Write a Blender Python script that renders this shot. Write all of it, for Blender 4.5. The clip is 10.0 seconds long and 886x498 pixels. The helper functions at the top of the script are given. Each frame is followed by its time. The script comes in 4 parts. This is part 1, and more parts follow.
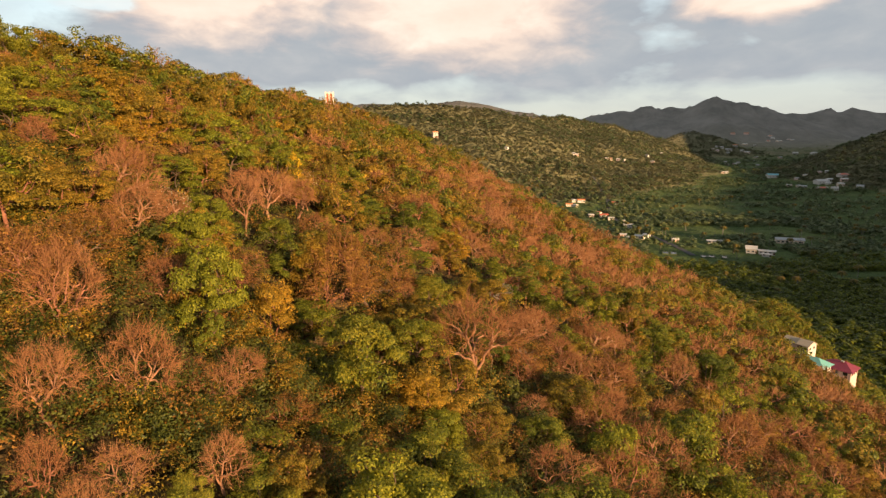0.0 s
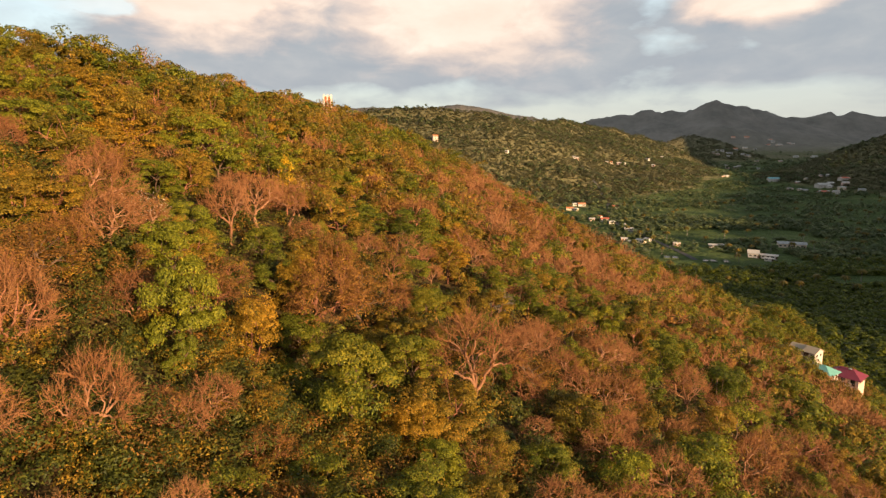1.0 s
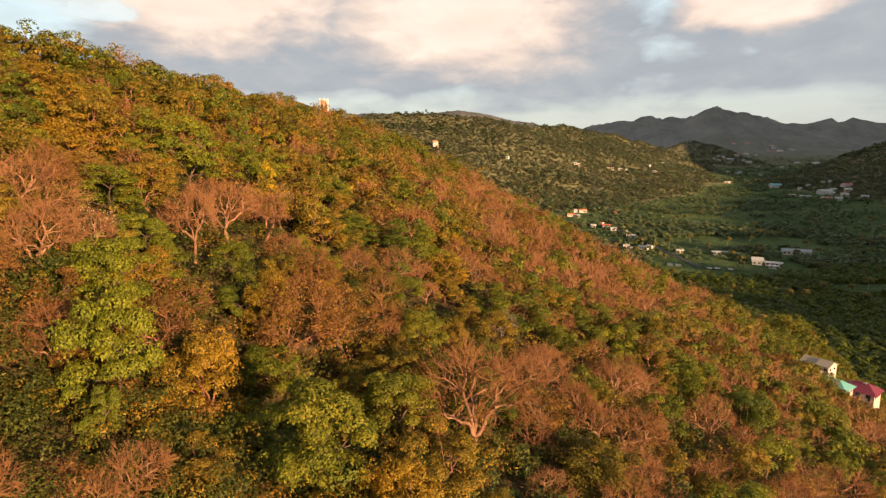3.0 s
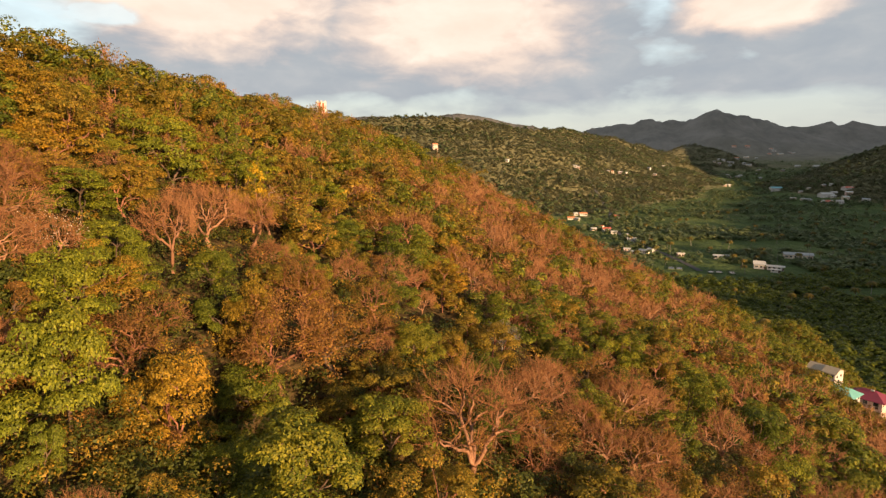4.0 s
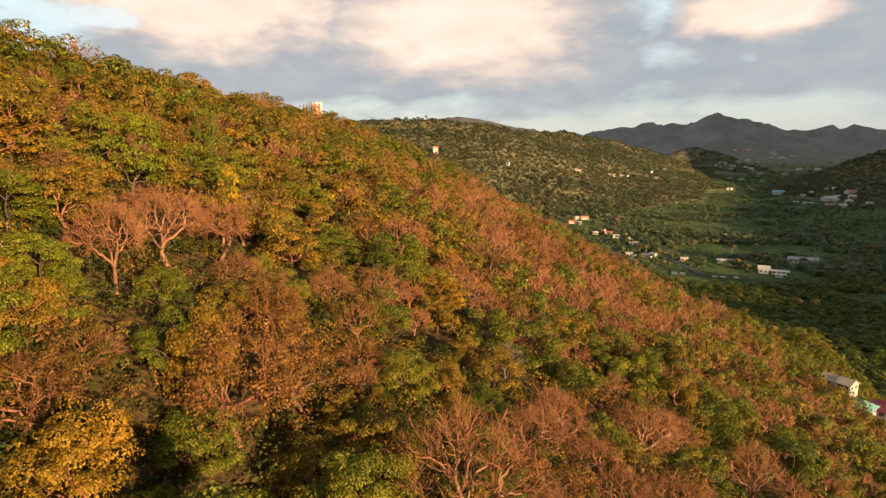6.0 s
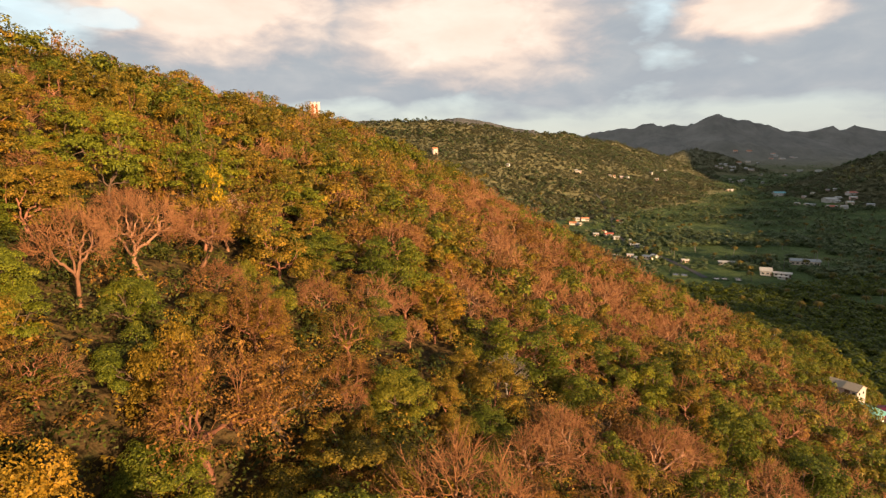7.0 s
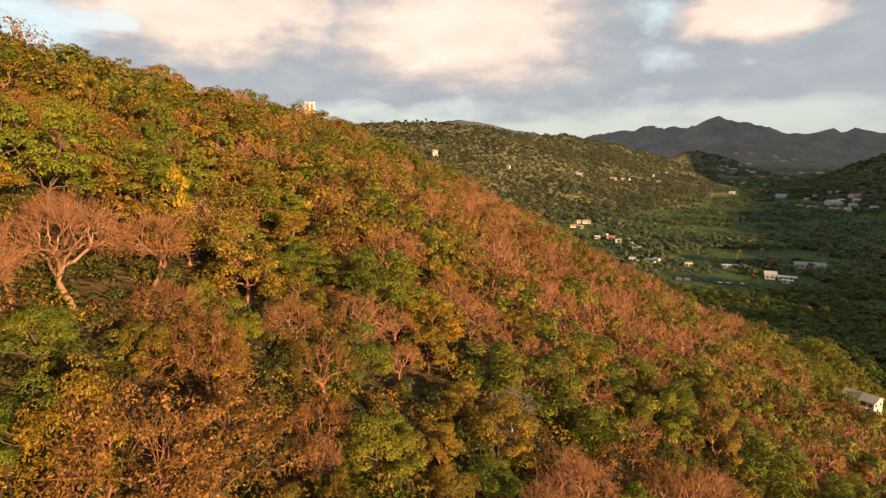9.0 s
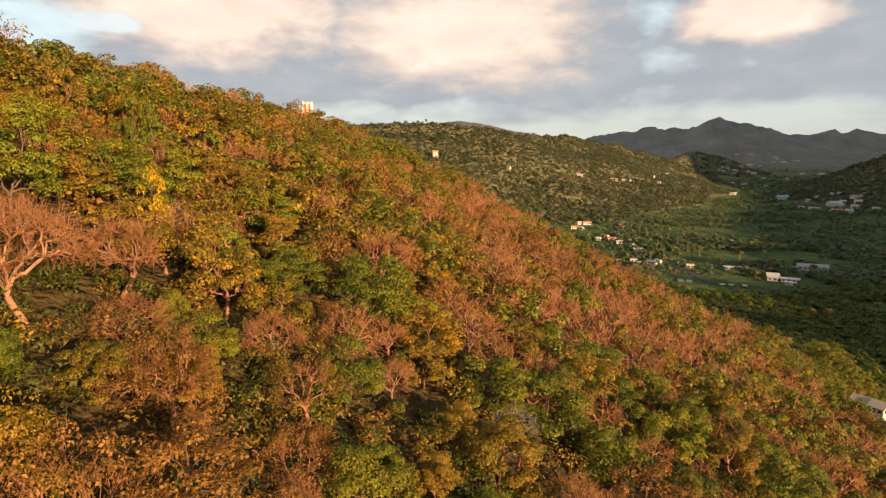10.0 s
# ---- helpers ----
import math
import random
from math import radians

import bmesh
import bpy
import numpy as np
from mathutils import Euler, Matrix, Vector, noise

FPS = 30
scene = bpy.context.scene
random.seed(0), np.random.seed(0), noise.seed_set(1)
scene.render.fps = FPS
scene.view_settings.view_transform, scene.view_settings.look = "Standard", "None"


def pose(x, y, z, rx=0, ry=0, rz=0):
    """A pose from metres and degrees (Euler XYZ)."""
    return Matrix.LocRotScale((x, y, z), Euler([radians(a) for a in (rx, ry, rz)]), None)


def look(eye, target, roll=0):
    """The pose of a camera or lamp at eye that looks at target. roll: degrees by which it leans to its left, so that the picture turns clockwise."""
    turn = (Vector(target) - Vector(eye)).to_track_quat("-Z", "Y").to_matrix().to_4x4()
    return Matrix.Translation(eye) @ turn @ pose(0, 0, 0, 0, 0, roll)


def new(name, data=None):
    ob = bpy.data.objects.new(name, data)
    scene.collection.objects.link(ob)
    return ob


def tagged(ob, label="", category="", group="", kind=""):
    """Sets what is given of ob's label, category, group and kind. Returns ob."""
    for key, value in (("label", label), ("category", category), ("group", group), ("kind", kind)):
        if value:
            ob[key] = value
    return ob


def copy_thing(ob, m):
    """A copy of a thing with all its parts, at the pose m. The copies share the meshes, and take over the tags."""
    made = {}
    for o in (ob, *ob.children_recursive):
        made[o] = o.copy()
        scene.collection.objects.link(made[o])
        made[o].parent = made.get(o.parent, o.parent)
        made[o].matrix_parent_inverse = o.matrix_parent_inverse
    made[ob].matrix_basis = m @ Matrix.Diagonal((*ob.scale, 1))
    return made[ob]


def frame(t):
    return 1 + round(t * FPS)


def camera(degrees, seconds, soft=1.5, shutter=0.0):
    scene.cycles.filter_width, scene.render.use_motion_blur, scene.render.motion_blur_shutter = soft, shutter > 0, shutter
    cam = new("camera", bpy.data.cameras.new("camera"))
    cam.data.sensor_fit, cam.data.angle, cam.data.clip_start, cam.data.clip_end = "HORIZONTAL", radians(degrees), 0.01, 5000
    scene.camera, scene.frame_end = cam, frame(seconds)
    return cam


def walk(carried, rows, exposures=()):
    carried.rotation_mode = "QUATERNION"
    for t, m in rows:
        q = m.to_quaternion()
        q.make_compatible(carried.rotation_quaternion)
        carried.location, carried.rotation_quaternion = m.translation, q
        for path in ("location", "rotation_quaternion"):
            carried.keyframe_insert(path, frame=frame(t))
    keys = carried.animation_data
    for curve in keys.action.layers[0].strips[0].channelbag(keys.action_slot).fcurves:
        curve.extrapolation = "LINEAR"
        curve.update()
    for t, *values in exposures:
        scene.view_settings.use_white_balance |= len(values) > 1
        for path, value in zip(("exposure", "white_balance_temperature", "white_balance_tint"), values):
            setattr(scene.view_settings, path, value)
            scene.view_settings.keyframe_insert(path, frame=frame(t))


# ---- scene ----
cam = camera(74.1, 10.0, soft=1.35)
METRES, EYE, TILT, LEAN, TURN = 40.0, 100.0, -10.5, 0.0, 0.0
ROWS = [
    (0.0, 0.0, 0.0, 0.0, 0.0, 0.0, 0.0),
    (0.5, 0.0025, 0.0511, 0.0085, -0.0, 0.16, -0.01),
    (1.0, 0.0057, 0.1023, 0.0164, 0.01, 0.34, -0.01),
    (1.5, 0.0094, 0.1528, 0.024, 0.04, 0.49, -0.03),
    (2.0, 0.0126, 0.2023, 0.0313, 0.05, 0.63, -0.04),
    (2.5, 0.0154, 0.2512, 0.0397, 0.05, 0.76, -0.06),
    (4.0, 0.0258, 0.397, 0.0628, 0.03, 1.19, -0.09),
    (4.5, 0.0297, 0.4468, 0.0702, 0.04, 1.32, -0.1),
    (5.0, 0.0334, 0.4956, 0.0778, 0.06, 1.41, -0.13),
    (5.5, 0.037, 0.5442, 0.0847, 0.08, 1.45, -0.14),
    (7.0, 0.0458, 0.69, 0.1069, 0.07, 1.61, -0.16),
    (7.5, 0.0479, 0.7398, 0.1147, 0.07, 1.66, -0.17),
    (8.0, 0.0507, 0.7897, 0.1225, 0.08, 1.73, -0.16),
    (8.5, 0.0535, 0.8397, 0.1301, 0.09, 1.77, -0.17),
    (9.0, 0.0572, 0.8885, 0.1381, 0.09, 1.82, -0.18),
    (9.5, 0.0609, 0.9374, 0.1461, 0.11, 1.87, -0.18),
    (10.0, 0.0647, 0.9859, 0.1538, 0.13, 1.92, -0.19),
]
walk(cam, [(t, pose(0, 0, EYE, TILT, LEAN, TURN) @ pose(METRES * x, METRES * y, METRES * z, 90 + pitch, roll, yaw)) for t, x, y, z, yaw, pitch, roll in ROWS], [(0.0, 1.08), (10.0, 1.08)])

# ---- light ----
SUN_FROM, SUN_UP, SKY = 140.0, 11.0, 0.57      # compass degrees from +y towards +x, and height
sun = new("sun", bpy.data.lights.new("sun", "SUN"))
sun.data.energy, sun.data.angle, sun.data.color = 5.0, radians(0.6), (1.0, 0.64, 0.33)
_a, _e = radians(SUN_FROM), radians(SUN_UP)
sun_way = Vector((math.sin(_a) * math.cos(_e), math.cos(_a) * math.cos(_e), math.sin(_e)))
sun.matrix_world = look(sun_way * 900 + Vector((0, 0, 100)), (0, 0, 100))


class Nodes:
    """A short way to write node trees."""

    def __init__(self, tree):
        self.t = tree
        tree.nodes.clear()

    def add(self, kind, **inputs):
        n = self.t.nodes.new(kind)
        self.put(n, inputs)
        return n

    def put(self, n, inputs):
        for k, v in inputs.items():
            s = n.inputs[int(k[1:])] if k[0] == "i" and k[1:].isdigit() else n.inputs[k.replace("_", " ")]
            if hasattr(v, "is_linked") and hasattr(v, "node"):
                self.t.links.new(v, s)
            else:
                s.default_value = v

    def math(self, op, a, b=0.0, c=0.0, clamp=False):
        n = self.add("ShaderNodeMath", i0=a, i1=b, i2=c)
        n.operation, n.use_clamp = op, clamp
        return n.outputs[0]

    def mix(self, f, a, b, blend="MIX"):
        n = self.add("ShaderNodeMix")
        n.data_type, n.blend_type = "RGBA", blend
        self.put(n, {"i0": f, "i6": a, "i7": b})
        return n.outputs[2]

    def ramp(self, f, stops, smooth=False):
        n = self.add("ShaderNodeValToRGB", i0=f)
        cr = n.color_ramp
        cr.interpolation = "EASE" if smooth else "LINEAR"
        while len(cr.elements) < len(stops):
            cr.elements.new(0.5)
        for el, (p, c) in zip(cr.elements, stops):
            el.position = p
            el.color = (*c, 1) if len(c) == 3 else c
        return n.outputs[0]

    def noise(self, vec, scale, detail=4.0, rough=0.55, dist=0.0):
        n = self.add("ShaderNodeTexNoise", Scale=scale, Detail=detail, Roughness=rough, Distortion=dist)
        if vec is not None:
            self.t.links.new(vec, n.inputs["Vector"])
        return n.outputs["Fac"]


def g3(v):
    return (v, v, v)


def build_world():
    """A sunset sky: pale blue gaps, a deck of grey cloud and warm-lit cumulus heads."""
    world = bpy.data.worlds.new("world")
    scene.world = world
    world.use_nodes = True
    n = Nodes(world.node_tree)
    sky = n.add("ShaderNodeTexSky")
    sky.sky_type, sky.sun_disc = "NISHITA", False
    sky.sun_elevation, sky.sun_rotation = radians(SUN_UP), radians(SUN_FROM)
    way = n.add("ShaderNodeTexCoord").outputs["Generated"]
    sep = n.add("ShaderNodeSeparateXYZ", i0=way)
    x, y, z = sep.outputs
    az = n.math("ARCTAN2", x, y)
    el = n.math("ARCSINE", z)
    # cloud space: clouds flatten towards the horizon
    p = n.add("ShaderNodeCombineXYZ", X=az, Y=n.math("MULTIPLY", el, 2.2), Z=0.3).outputs[0]
    big = n.noise(p, 4.0, 6.0, 0.5, 0.2)
    fine = n.noise(p, 13.0, 6.0, 0.55, 0.3)
    wisp = n.noise(n.add("ShaderNodeCombineXYZ", X=az, Y=n.math("MULTIPLY", el, 2.6), Z=1.7).outputs[0], 7.0, 5.0, 0.5, 0.2)
    wob = n.math("ADD", n.math("MULTIPLY", n.math("SUBTRACT", big, 0.5), 0.8), n.math("MULTIPLY", n.math("SUBTRACT", fine, 0.5), 0.7))

    def head(a, e, ra, re, sharp, tear=1.0):
        """A cumulus head round one direction: soft flat base, ragged top."""
        da = n.math("DIVIDE", n.math("SUBTRACT", az, a), ra)
        de = n.math("DIVIDE", n.math("SUBTRACT", el, e), re)
        r = n.math("SQRT", n.math("ADD", n.math("MULTIPLY", da, da), n.math("MULTIPLY", de, de)))
        v = n.math("ADD", n.math("SUBTRACT", 1.0, r), n.math("MULTIPLY", wob, tear))
        return n.math("MULTIPLY", v, sharp, clamp=True)

    lit = head(0.03, 0.21, 0.27, 0.115, 1.5)
    for spec in ((-0.37, 0.23, 0.24, 0.10, 2.0), (0.455, 0.21, 0.14, 0.055, 2.0), (-1.15, 0.25, 0.2, 0.07, 1.2),
                 (1.0, 0.24, 0.3, 0.07, 1.2), (1.7, 0.3, 0.4, 0.12, 1.2), (-1.7, 0.3, 0.5, 0.12, 1.2), (2.8, 0.35, 0.6, 0.12, 1.2)):
        lit = n.math("MAXIMUM", lit, head(*spec))
    # a grey deck with torn gaps, clear towards the horizon
    deck = n.math("MULTIPLY", n.math("ADD", n.math("SUBTRACT", big, 0.21), n.math("MULTIPLY", n.math("SUBTRACT", wisp, 0.40), 0.8)), 4.0, clamp=True)
    low = n.math("MULTIPLY", n.math("SUBTRACT", n.math("ADD", el, n.math("MULTIPLY", n.math("SUBTRACT", wisp, 0.5), 0.09)), 0.062), 34.0, clamp=True)
    deck = n.math("MULTIPLY", deck, low)
    gaps = head(-0.60, 0.17, 0.10, 0.05, 2.0, 1.8)
    for spec in ((-0.50, 0.19, 0.06, 0.016, 2.5), (0.70, 0.125, 0.07, 0.012, 2.0)):
        gaps = n.math("MAXIMUM", gaps, head(*spec, 2.6))
    deck = n.math("MULTIPLY", deck, n.math("SUBTRACT", 1.0, n.math("MULTIPLY", gaps, 0.8)))
    clear = n.ramp(n.math("MULTIPLY", el, 1.6), [(0.0, (0.50, 0.50, 0.47)), (0.12, (0.50, 0.52, 0.50)), (0.3, (0.66, 0.78, 0.80)), (1.0, (0.36, 0.46, 0.56))])
    clear = n.mix(0.03, clear, sky.outputs[0])
    clear = n.mix(n.math("MULTIPLY", n.math("SUBTRACT", wisp, 0.45), 1.6, clamp=True), clear, (0.37, 0.39, 0.42, 1))
    grey = n.ramp(n.math("ADD", n.math("MULTIPLY", fine, 0.6), n.math("MULTIPLY", big, 0.4)), [(0.3, (0.335, 0.37, 0.41)), (0.5, (0.39, 0.415, 0.44)), (0.7, (0.48, 0.485, 0.49))])
    warm = n.ramp(n.math("ADD", n.math("MULTIPLY", lit, 0.55), n.math("MULTIPLY", n.math("ADD", fine, n.math("MULTIPLY", n.math("SUBTRACT", big, 0.5), 0.7)), 0.55)), [(0.22, (0.41, 0.385, 0.40)), (0.45, (0.69, 0.55, 0.485)), (0.7, (0.89, 0.69, 0.56)), (0.95, (0.94, 0.80, 0.67))])
    col = n.mix(deck, clear, grey)
    lit = n.math("MULTIPLY", lit, n.math("SUBTRACT", 1.0, n.math("MULTIPLY", gaps, 0.7)))
    col = n.mix(n.math("SMOOTH_MIN", n.math("MULTIPLY", lit, 1.1), 1.0, 0.5, clamp=True), col, warm)
    # the dome darkens overhead at sunset
    dusk = n.ramp(n.math("MULTIPLY", el, 0.64), [(0.2, g3(1.0)), (0.5, g3(0.72)), (1.0, g3(0.62))], True)
    col = n.mix(1.0, col, dusk, "MULTIPLY")
    bg = n.add("ShaderNodeBackground", Color=col, Strength=SKY)
    n.add("ShaderNodeOutputWorld", Surface=bg.outputs[0])


build_world()


# ---- materials ----
def material(name):
    m = bpy.data.materials.new(name)
    m.use_nodes = True
    return m, Nodes(m.node_tree)


def finish(n, shader):
    n.add("ShaderNodeOutputMaterial", Surface=shader)


def leaf_material(name, stops, through_light=0.26, rough=0.55, drift=0.35, dry=(0.88, 0.54), vary=0.8):
    """Foliage: colour shifts from tree to tree and from leaf to leaf, some light comes through."""
    stops = [(p, (c[0], c[1] * dry[0], c[2] * dry[1])) for p, c in stops]
    m, n = material(name)
    tree = n.add("ShaderNodeObjectInfo").outputs["Random"]
    leaf = n.add("ShaderNodeNewGeometry").outputs["Random Per Island"]
    pos = n.add("ShaderNodeNewGeometry").outputs["Position"]
    patch = n.ramp(n.noise(pos, drift, 2.0), [(0.3, g3(0.0)), (0.7, g3(1.0))])
    f = n.math("ADD", n.math("MULTIPLY", tree, 0.45), n.math("MULTIPLY", patch, 0.5))
    f = n.math("ADD", f, n.math("MULTIPLY", n.math("SUBTRACT", leaf, 0.5), 0.5), clamp=True)
    col = n.ramp(f, stops)
    value = n.math("ADD", 1.02 - vary / 2, n.math("MULTIPLY", leaf, vary))
    col = n.mix(1.0, col, n.add("ShaderNodeCombineColor", i0=value, i1=value, i2=value).outputs[0], "MULTIPLY")
    d = n.add("ShaderNodeBsdfPrincipled", Base_Color=col, Roughness=rough)
    d.inputs["Specular IOR Level"].default_value = 0.25
    t = n.add("ShaderNodeBsdfTranslucent", Color=col)
    finish(n, n.add("ShaderNodeMixShader", i0=through_light, i1=d.outputs[0], i2=t.outputs[0]).outputs[0])
    return m


LEAF = {
    "white": leaf_material("white_blossom", [(0.1, (0.55, 0.5, 0.42)), (0.9, (0.75, 0.7, 0.6))], dry=(1, 1)),
    "green": leaf_material("green_leaves", [(0.1, (0.06, 0.092, 0.016)), (0.5, (0.122, 0.164, 0.022)), (0.9, (0.215, 0.215, 0.03))]),
    "bright": leaf_material("bright_green_leaves", [(0.1, (0.115, 0.155, 0.02)), (0.5, (0.18, 0.22, 0.027)), (0.9, (0.27, 0.275, 0.032))]),
    "olive": leaf_material("olive_leaves", [(0.1, (0.115, 0.112, 0.02)), (0.5, (0.205, 0.168, 0.028)), (0.9, (0.315, 0.205, 0.04))]),
    "ochre": leaf_material("ochre_leaves", [(0.1, (0.18, 0.138, 0.022)), (0.5, (0.275, 0.195, 0.026)), (0.9, (0.355, 0.222, 0.03))]),
    # green darkened in its colour for the shade in canopy gaps
    "shaded_shrub": leaf_material("dark_shrub_leaves", [(0.1, (0.03, 0.044, 0.007)), (0.5, (0.058, 0.072, 0.01)), (0.9, (0.105, 0.098, 0.014))], 0.15, dry=(1, 1)),
    "yellow": leaf_material("yellow_leaves", [(0.1, (0.36, 0.25, 0.02)), (0.9, (0.56, 0.42, 0.03))]),
    "rust": leaf_material("rust_leaves", [(0.1, (0.14, 0.085, 0.03)), (0.5, (0.21, 0.12, 0.04)), (0.9, (0.28, 0.16, 0.055))]),
}


def bark_material(name, dark, pale, scale):
    m, n = material(name)
    pos = n.add("ShaderNodeTexCoord").outputs["Object"]
    tree = n.add("ShaderNodeObjectInfo").outputs["Random"]
    f = n.math("ADD", n.noise(pos, scale, 5.0), n.math("MULTIPLY", n.math("SUBTRACT", tree, 0.5), 0.35))
    col = n.ramp(f, [(0.3, dark), (0.7, pale)])
    d = n.add("ShaderNodeBsdfPrincipled", Base_Color=col, Roughness=0.85)
    b = n.add("ShaderNodeBump", Strength=0.5, Height=n.noise(pos, scale * 4, 3.0))
    n.put(d, {"Normal": b.outputs[0]})
    finish(n, d.outputs[0])
    return m


BARK = bark_material("brown_bark", (0.08, 0.05, 0.033), (0.19, 0.12, 0.08), 3.0)
PALE_BARK = bark_material("pale_pinkish_bark", (0.22, 0.105, 0.056), (0.40, 0.215, 0.125), 2.0)
RED_BARK = bark_material("peeling_red_bark", (0.18, 0.07, 0.042), (0.40, 0.175, 0.105), 2.0)
GREY_BARK = bark_material("grey_bark", (0.16, 0.14, 0.13), (0.30, 0.27, 0.25), 2.0)


def twig_material(name, stops):
    m, n = material(name)
    tree = n.add("ShaderNodeObjectInfo").outputs["Random"]
    twig = n.add("ShaderNodeNewGeometry").outputs["Random Per Island"]
    pos = n.add("ShaderNodeNewGeometry").outputs["Position"]
    patch = n.ramp(n.noise(pos, 0.16, 2.0), [(0.32, g3(0.0)), (0.68, g3(1.0))])
    f = n.math("ADD", n.math("MULTIPLY", tree, 0.3), n.math("MULTIPLY", twig, 0.25))
    f = n.math("ADD", f, n.math("MULTIPLY", patch, 0.45))
    d = n.add("ShaderNodeBsdfPrincipled", Base_Color=n.ramp(f, stops), Roughness=0.8)
    d.inputs["Specular IOR Level"].default_value = 0.2
    finish(n, d.outputs[0])
    return m


TWIG = twig_material("dry_twigs", [(0.1, (0.17, 0.075, 0.032)), (0.45, (0.255, 0.115, 0.048)), (0.9, (0.35, 0.178, 0.085))])
GREY_TWIG = twig_material("grey_twigs", [(0.1, (0.15, 0.12, 0.11)), (0.9, (0.26, 0.22, 0.20))])


def ground_material():
    """Dry leaf litter and scrub on the hill, grass and crops in the valley, woodland on the far hills; haze is painted
    into the far colours.
    """
    m, n = material("ground_cover")
    pos = n.add("ShaderNodeNewGeometry").outputs["Position"]
    x, y, z = n.add("ShaderNodeSeparateXYZ", i0=pos).outputs
    litter = n.ramp(n.noise(pos, 0.9, 6.0), [(0.3, (0.045, 0.034, 0.016)), (0.55, (0.085, 0.056, 0.024)), (0.75, (0.055, 0.056, 0.018))])
    strip = n.add("ShaderNodeVectorMath", i0=pos, i1=(0.006, 0.022, 0.0))
    strip.operation = "MULTIPLY"
    crops = n.ramp(n.noise(strip.outputs[0], 1.0, 4.0, 0.5), [(0.3, (0.055, 0.08, 0.036)), (0.48, (0.095, 0.14, 0.054)), (0.6, (0.13, 0.175, 0.065)), (0.75, (0.18, 0.17, 0.085))])
    crops = n.mix(0.5, crops, n.ramp(n.noise(pos, 0.12, 4.0), [(0.35, (0.025, 0.04, 0.014)), (0.65, (0.09, 0.13, 0.035))]))
    # haze as base colour: far hills get paler and greyer with distance
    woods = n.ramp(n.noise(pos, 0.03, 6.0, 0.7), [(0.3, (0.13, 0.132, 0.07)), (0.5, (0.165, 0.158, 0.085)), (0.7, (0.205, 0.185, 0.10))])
    hazed_range = n.ramp(n.noise(pos, 0.01, 6.0, 0.7), [(0.35, (0.19, 0.185, 0.17)), (0.65, (0.29, 0.275, 0.25))])
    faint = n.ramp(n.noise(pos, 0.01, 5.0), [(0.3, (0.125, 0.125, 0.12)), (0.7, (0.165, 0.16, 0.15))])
    hazed_range = n.mix(n.math("MULTIPLY", n.math("SUBTRACT", y, 3120.0), 0.01, clamp=True), hazed_range, faint)
    woods = n.mix(n.math("MULTIPLY", n.math("SUBTRACT", y, 1750.0), 0.0011, clamp=True), woods, hazed_range)
    flat = n.math("MULTIPLY", n.math("SUBTRACT", n.add("ShaderNodeSeparateXYZ", i0=n.add("ShaderNodeNewGeometry").outputs["True Normal"]).outputs[2], 0.975), 60.0, clamp=True)
    far = n.math("MULTIPLY", n.math("SUBTRACT", y, 330.0), 0.02, clamp=True)
    flat = n.math("MULTIPLY", flat, n.math("SUBTRACT", 1.0, n.math("MULTIPLY", n.math("SUBTRACT", y, 1500.0), 0.0014, clamp=True)))
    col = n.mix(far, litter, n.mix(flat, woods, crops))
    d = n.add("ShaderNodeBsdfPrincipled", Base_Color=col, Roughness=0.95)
    d.inputs["Specular IOR Level"].default_value = 0.1
    b = n.add("ShaderNodeBump", Strength=0.8, Distance=1.5, Height=n.math("ADD", n.noise(pos, 0.25, 5.0, 0.7), n.math("MULTIPLY", n.noise(pos, 0.03, 6.0, 0.75), 7.0)))
    n.put(d, {"Normal": b.outputs[0]})
    finish(n, d.outputs[0])
    return m


def plain(name, col, rough=0.8, metal=0.0, scale=1.5, amount=0.25):
    """A surface with soft dirt at two scales."""
    m, n = material(name)
    pos = n.add("ShaderNodeTexCoord").outputs["Object"]
    f = n.math("MULTIPLY", n.math("ADD", n.noise(pos, scale, 5.0), n.noise(pos, scale * 7, 3.0)), 0.5)
    lo = tuple(c * (1 - amount) for c in col)
    hi = tuple(min(1, c * (1 + amount * 0.6)) for c in col)
    d = n.add("ShaderNodeBsdfPrincipled", Base_Color=n.ramp(f, [(0.3, lo), (0.7, hi)]), Roughness=rough, Metallic=metal)
    finish(n, d.outputs[0])
    return m


GROUND = ground_material()
# both leaf colours are lifted and greyed, with haze put into them
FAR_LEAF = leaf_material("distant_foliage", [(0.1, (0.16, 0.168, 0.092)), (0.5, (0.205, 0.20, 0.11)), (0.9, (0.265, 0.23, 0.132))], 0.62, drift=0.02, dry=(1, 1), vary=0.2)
VALLEY_LEAF = leaf_material("valley_foliage", [(0.1, (0.10, 0.14, 0.06)), (0.5, (0.165, 0.205, 0.088)), (0.9, (0.25, 0.235, 0.10))], 0.38, drift=0.06, dry=(1, 1), vary=0.45)


# ---- geometry helpers ----
def mesh_np(name, V, F, mat=None, smooth=False):
    """A mesh from numpy arrays; F has three or four corners a face."""
    me = bpy.data.meshes.new(name)
    V, F = np.asarray(V, np.float32), np.asarray(F, np.int32)
    k = F.shape[1]
    me.vertices.add(len(V)), me.loops.add(F.size), me.polygons.add(len(F))
    me.vertices.foreach_set("co", V.ravel())
    me.loops.foreach_set("vertex_index", F.ravel())
    me.polygons.foreach_set("loop_start", np.arange(0, F.size, k, dtype=np.int32))
    me.polygons.foreach_set("use_smooth", np.full(len(F), smooth))
    if mat:
        me.materials.append(mat)
    me.update(calc_edges=True)
    return me


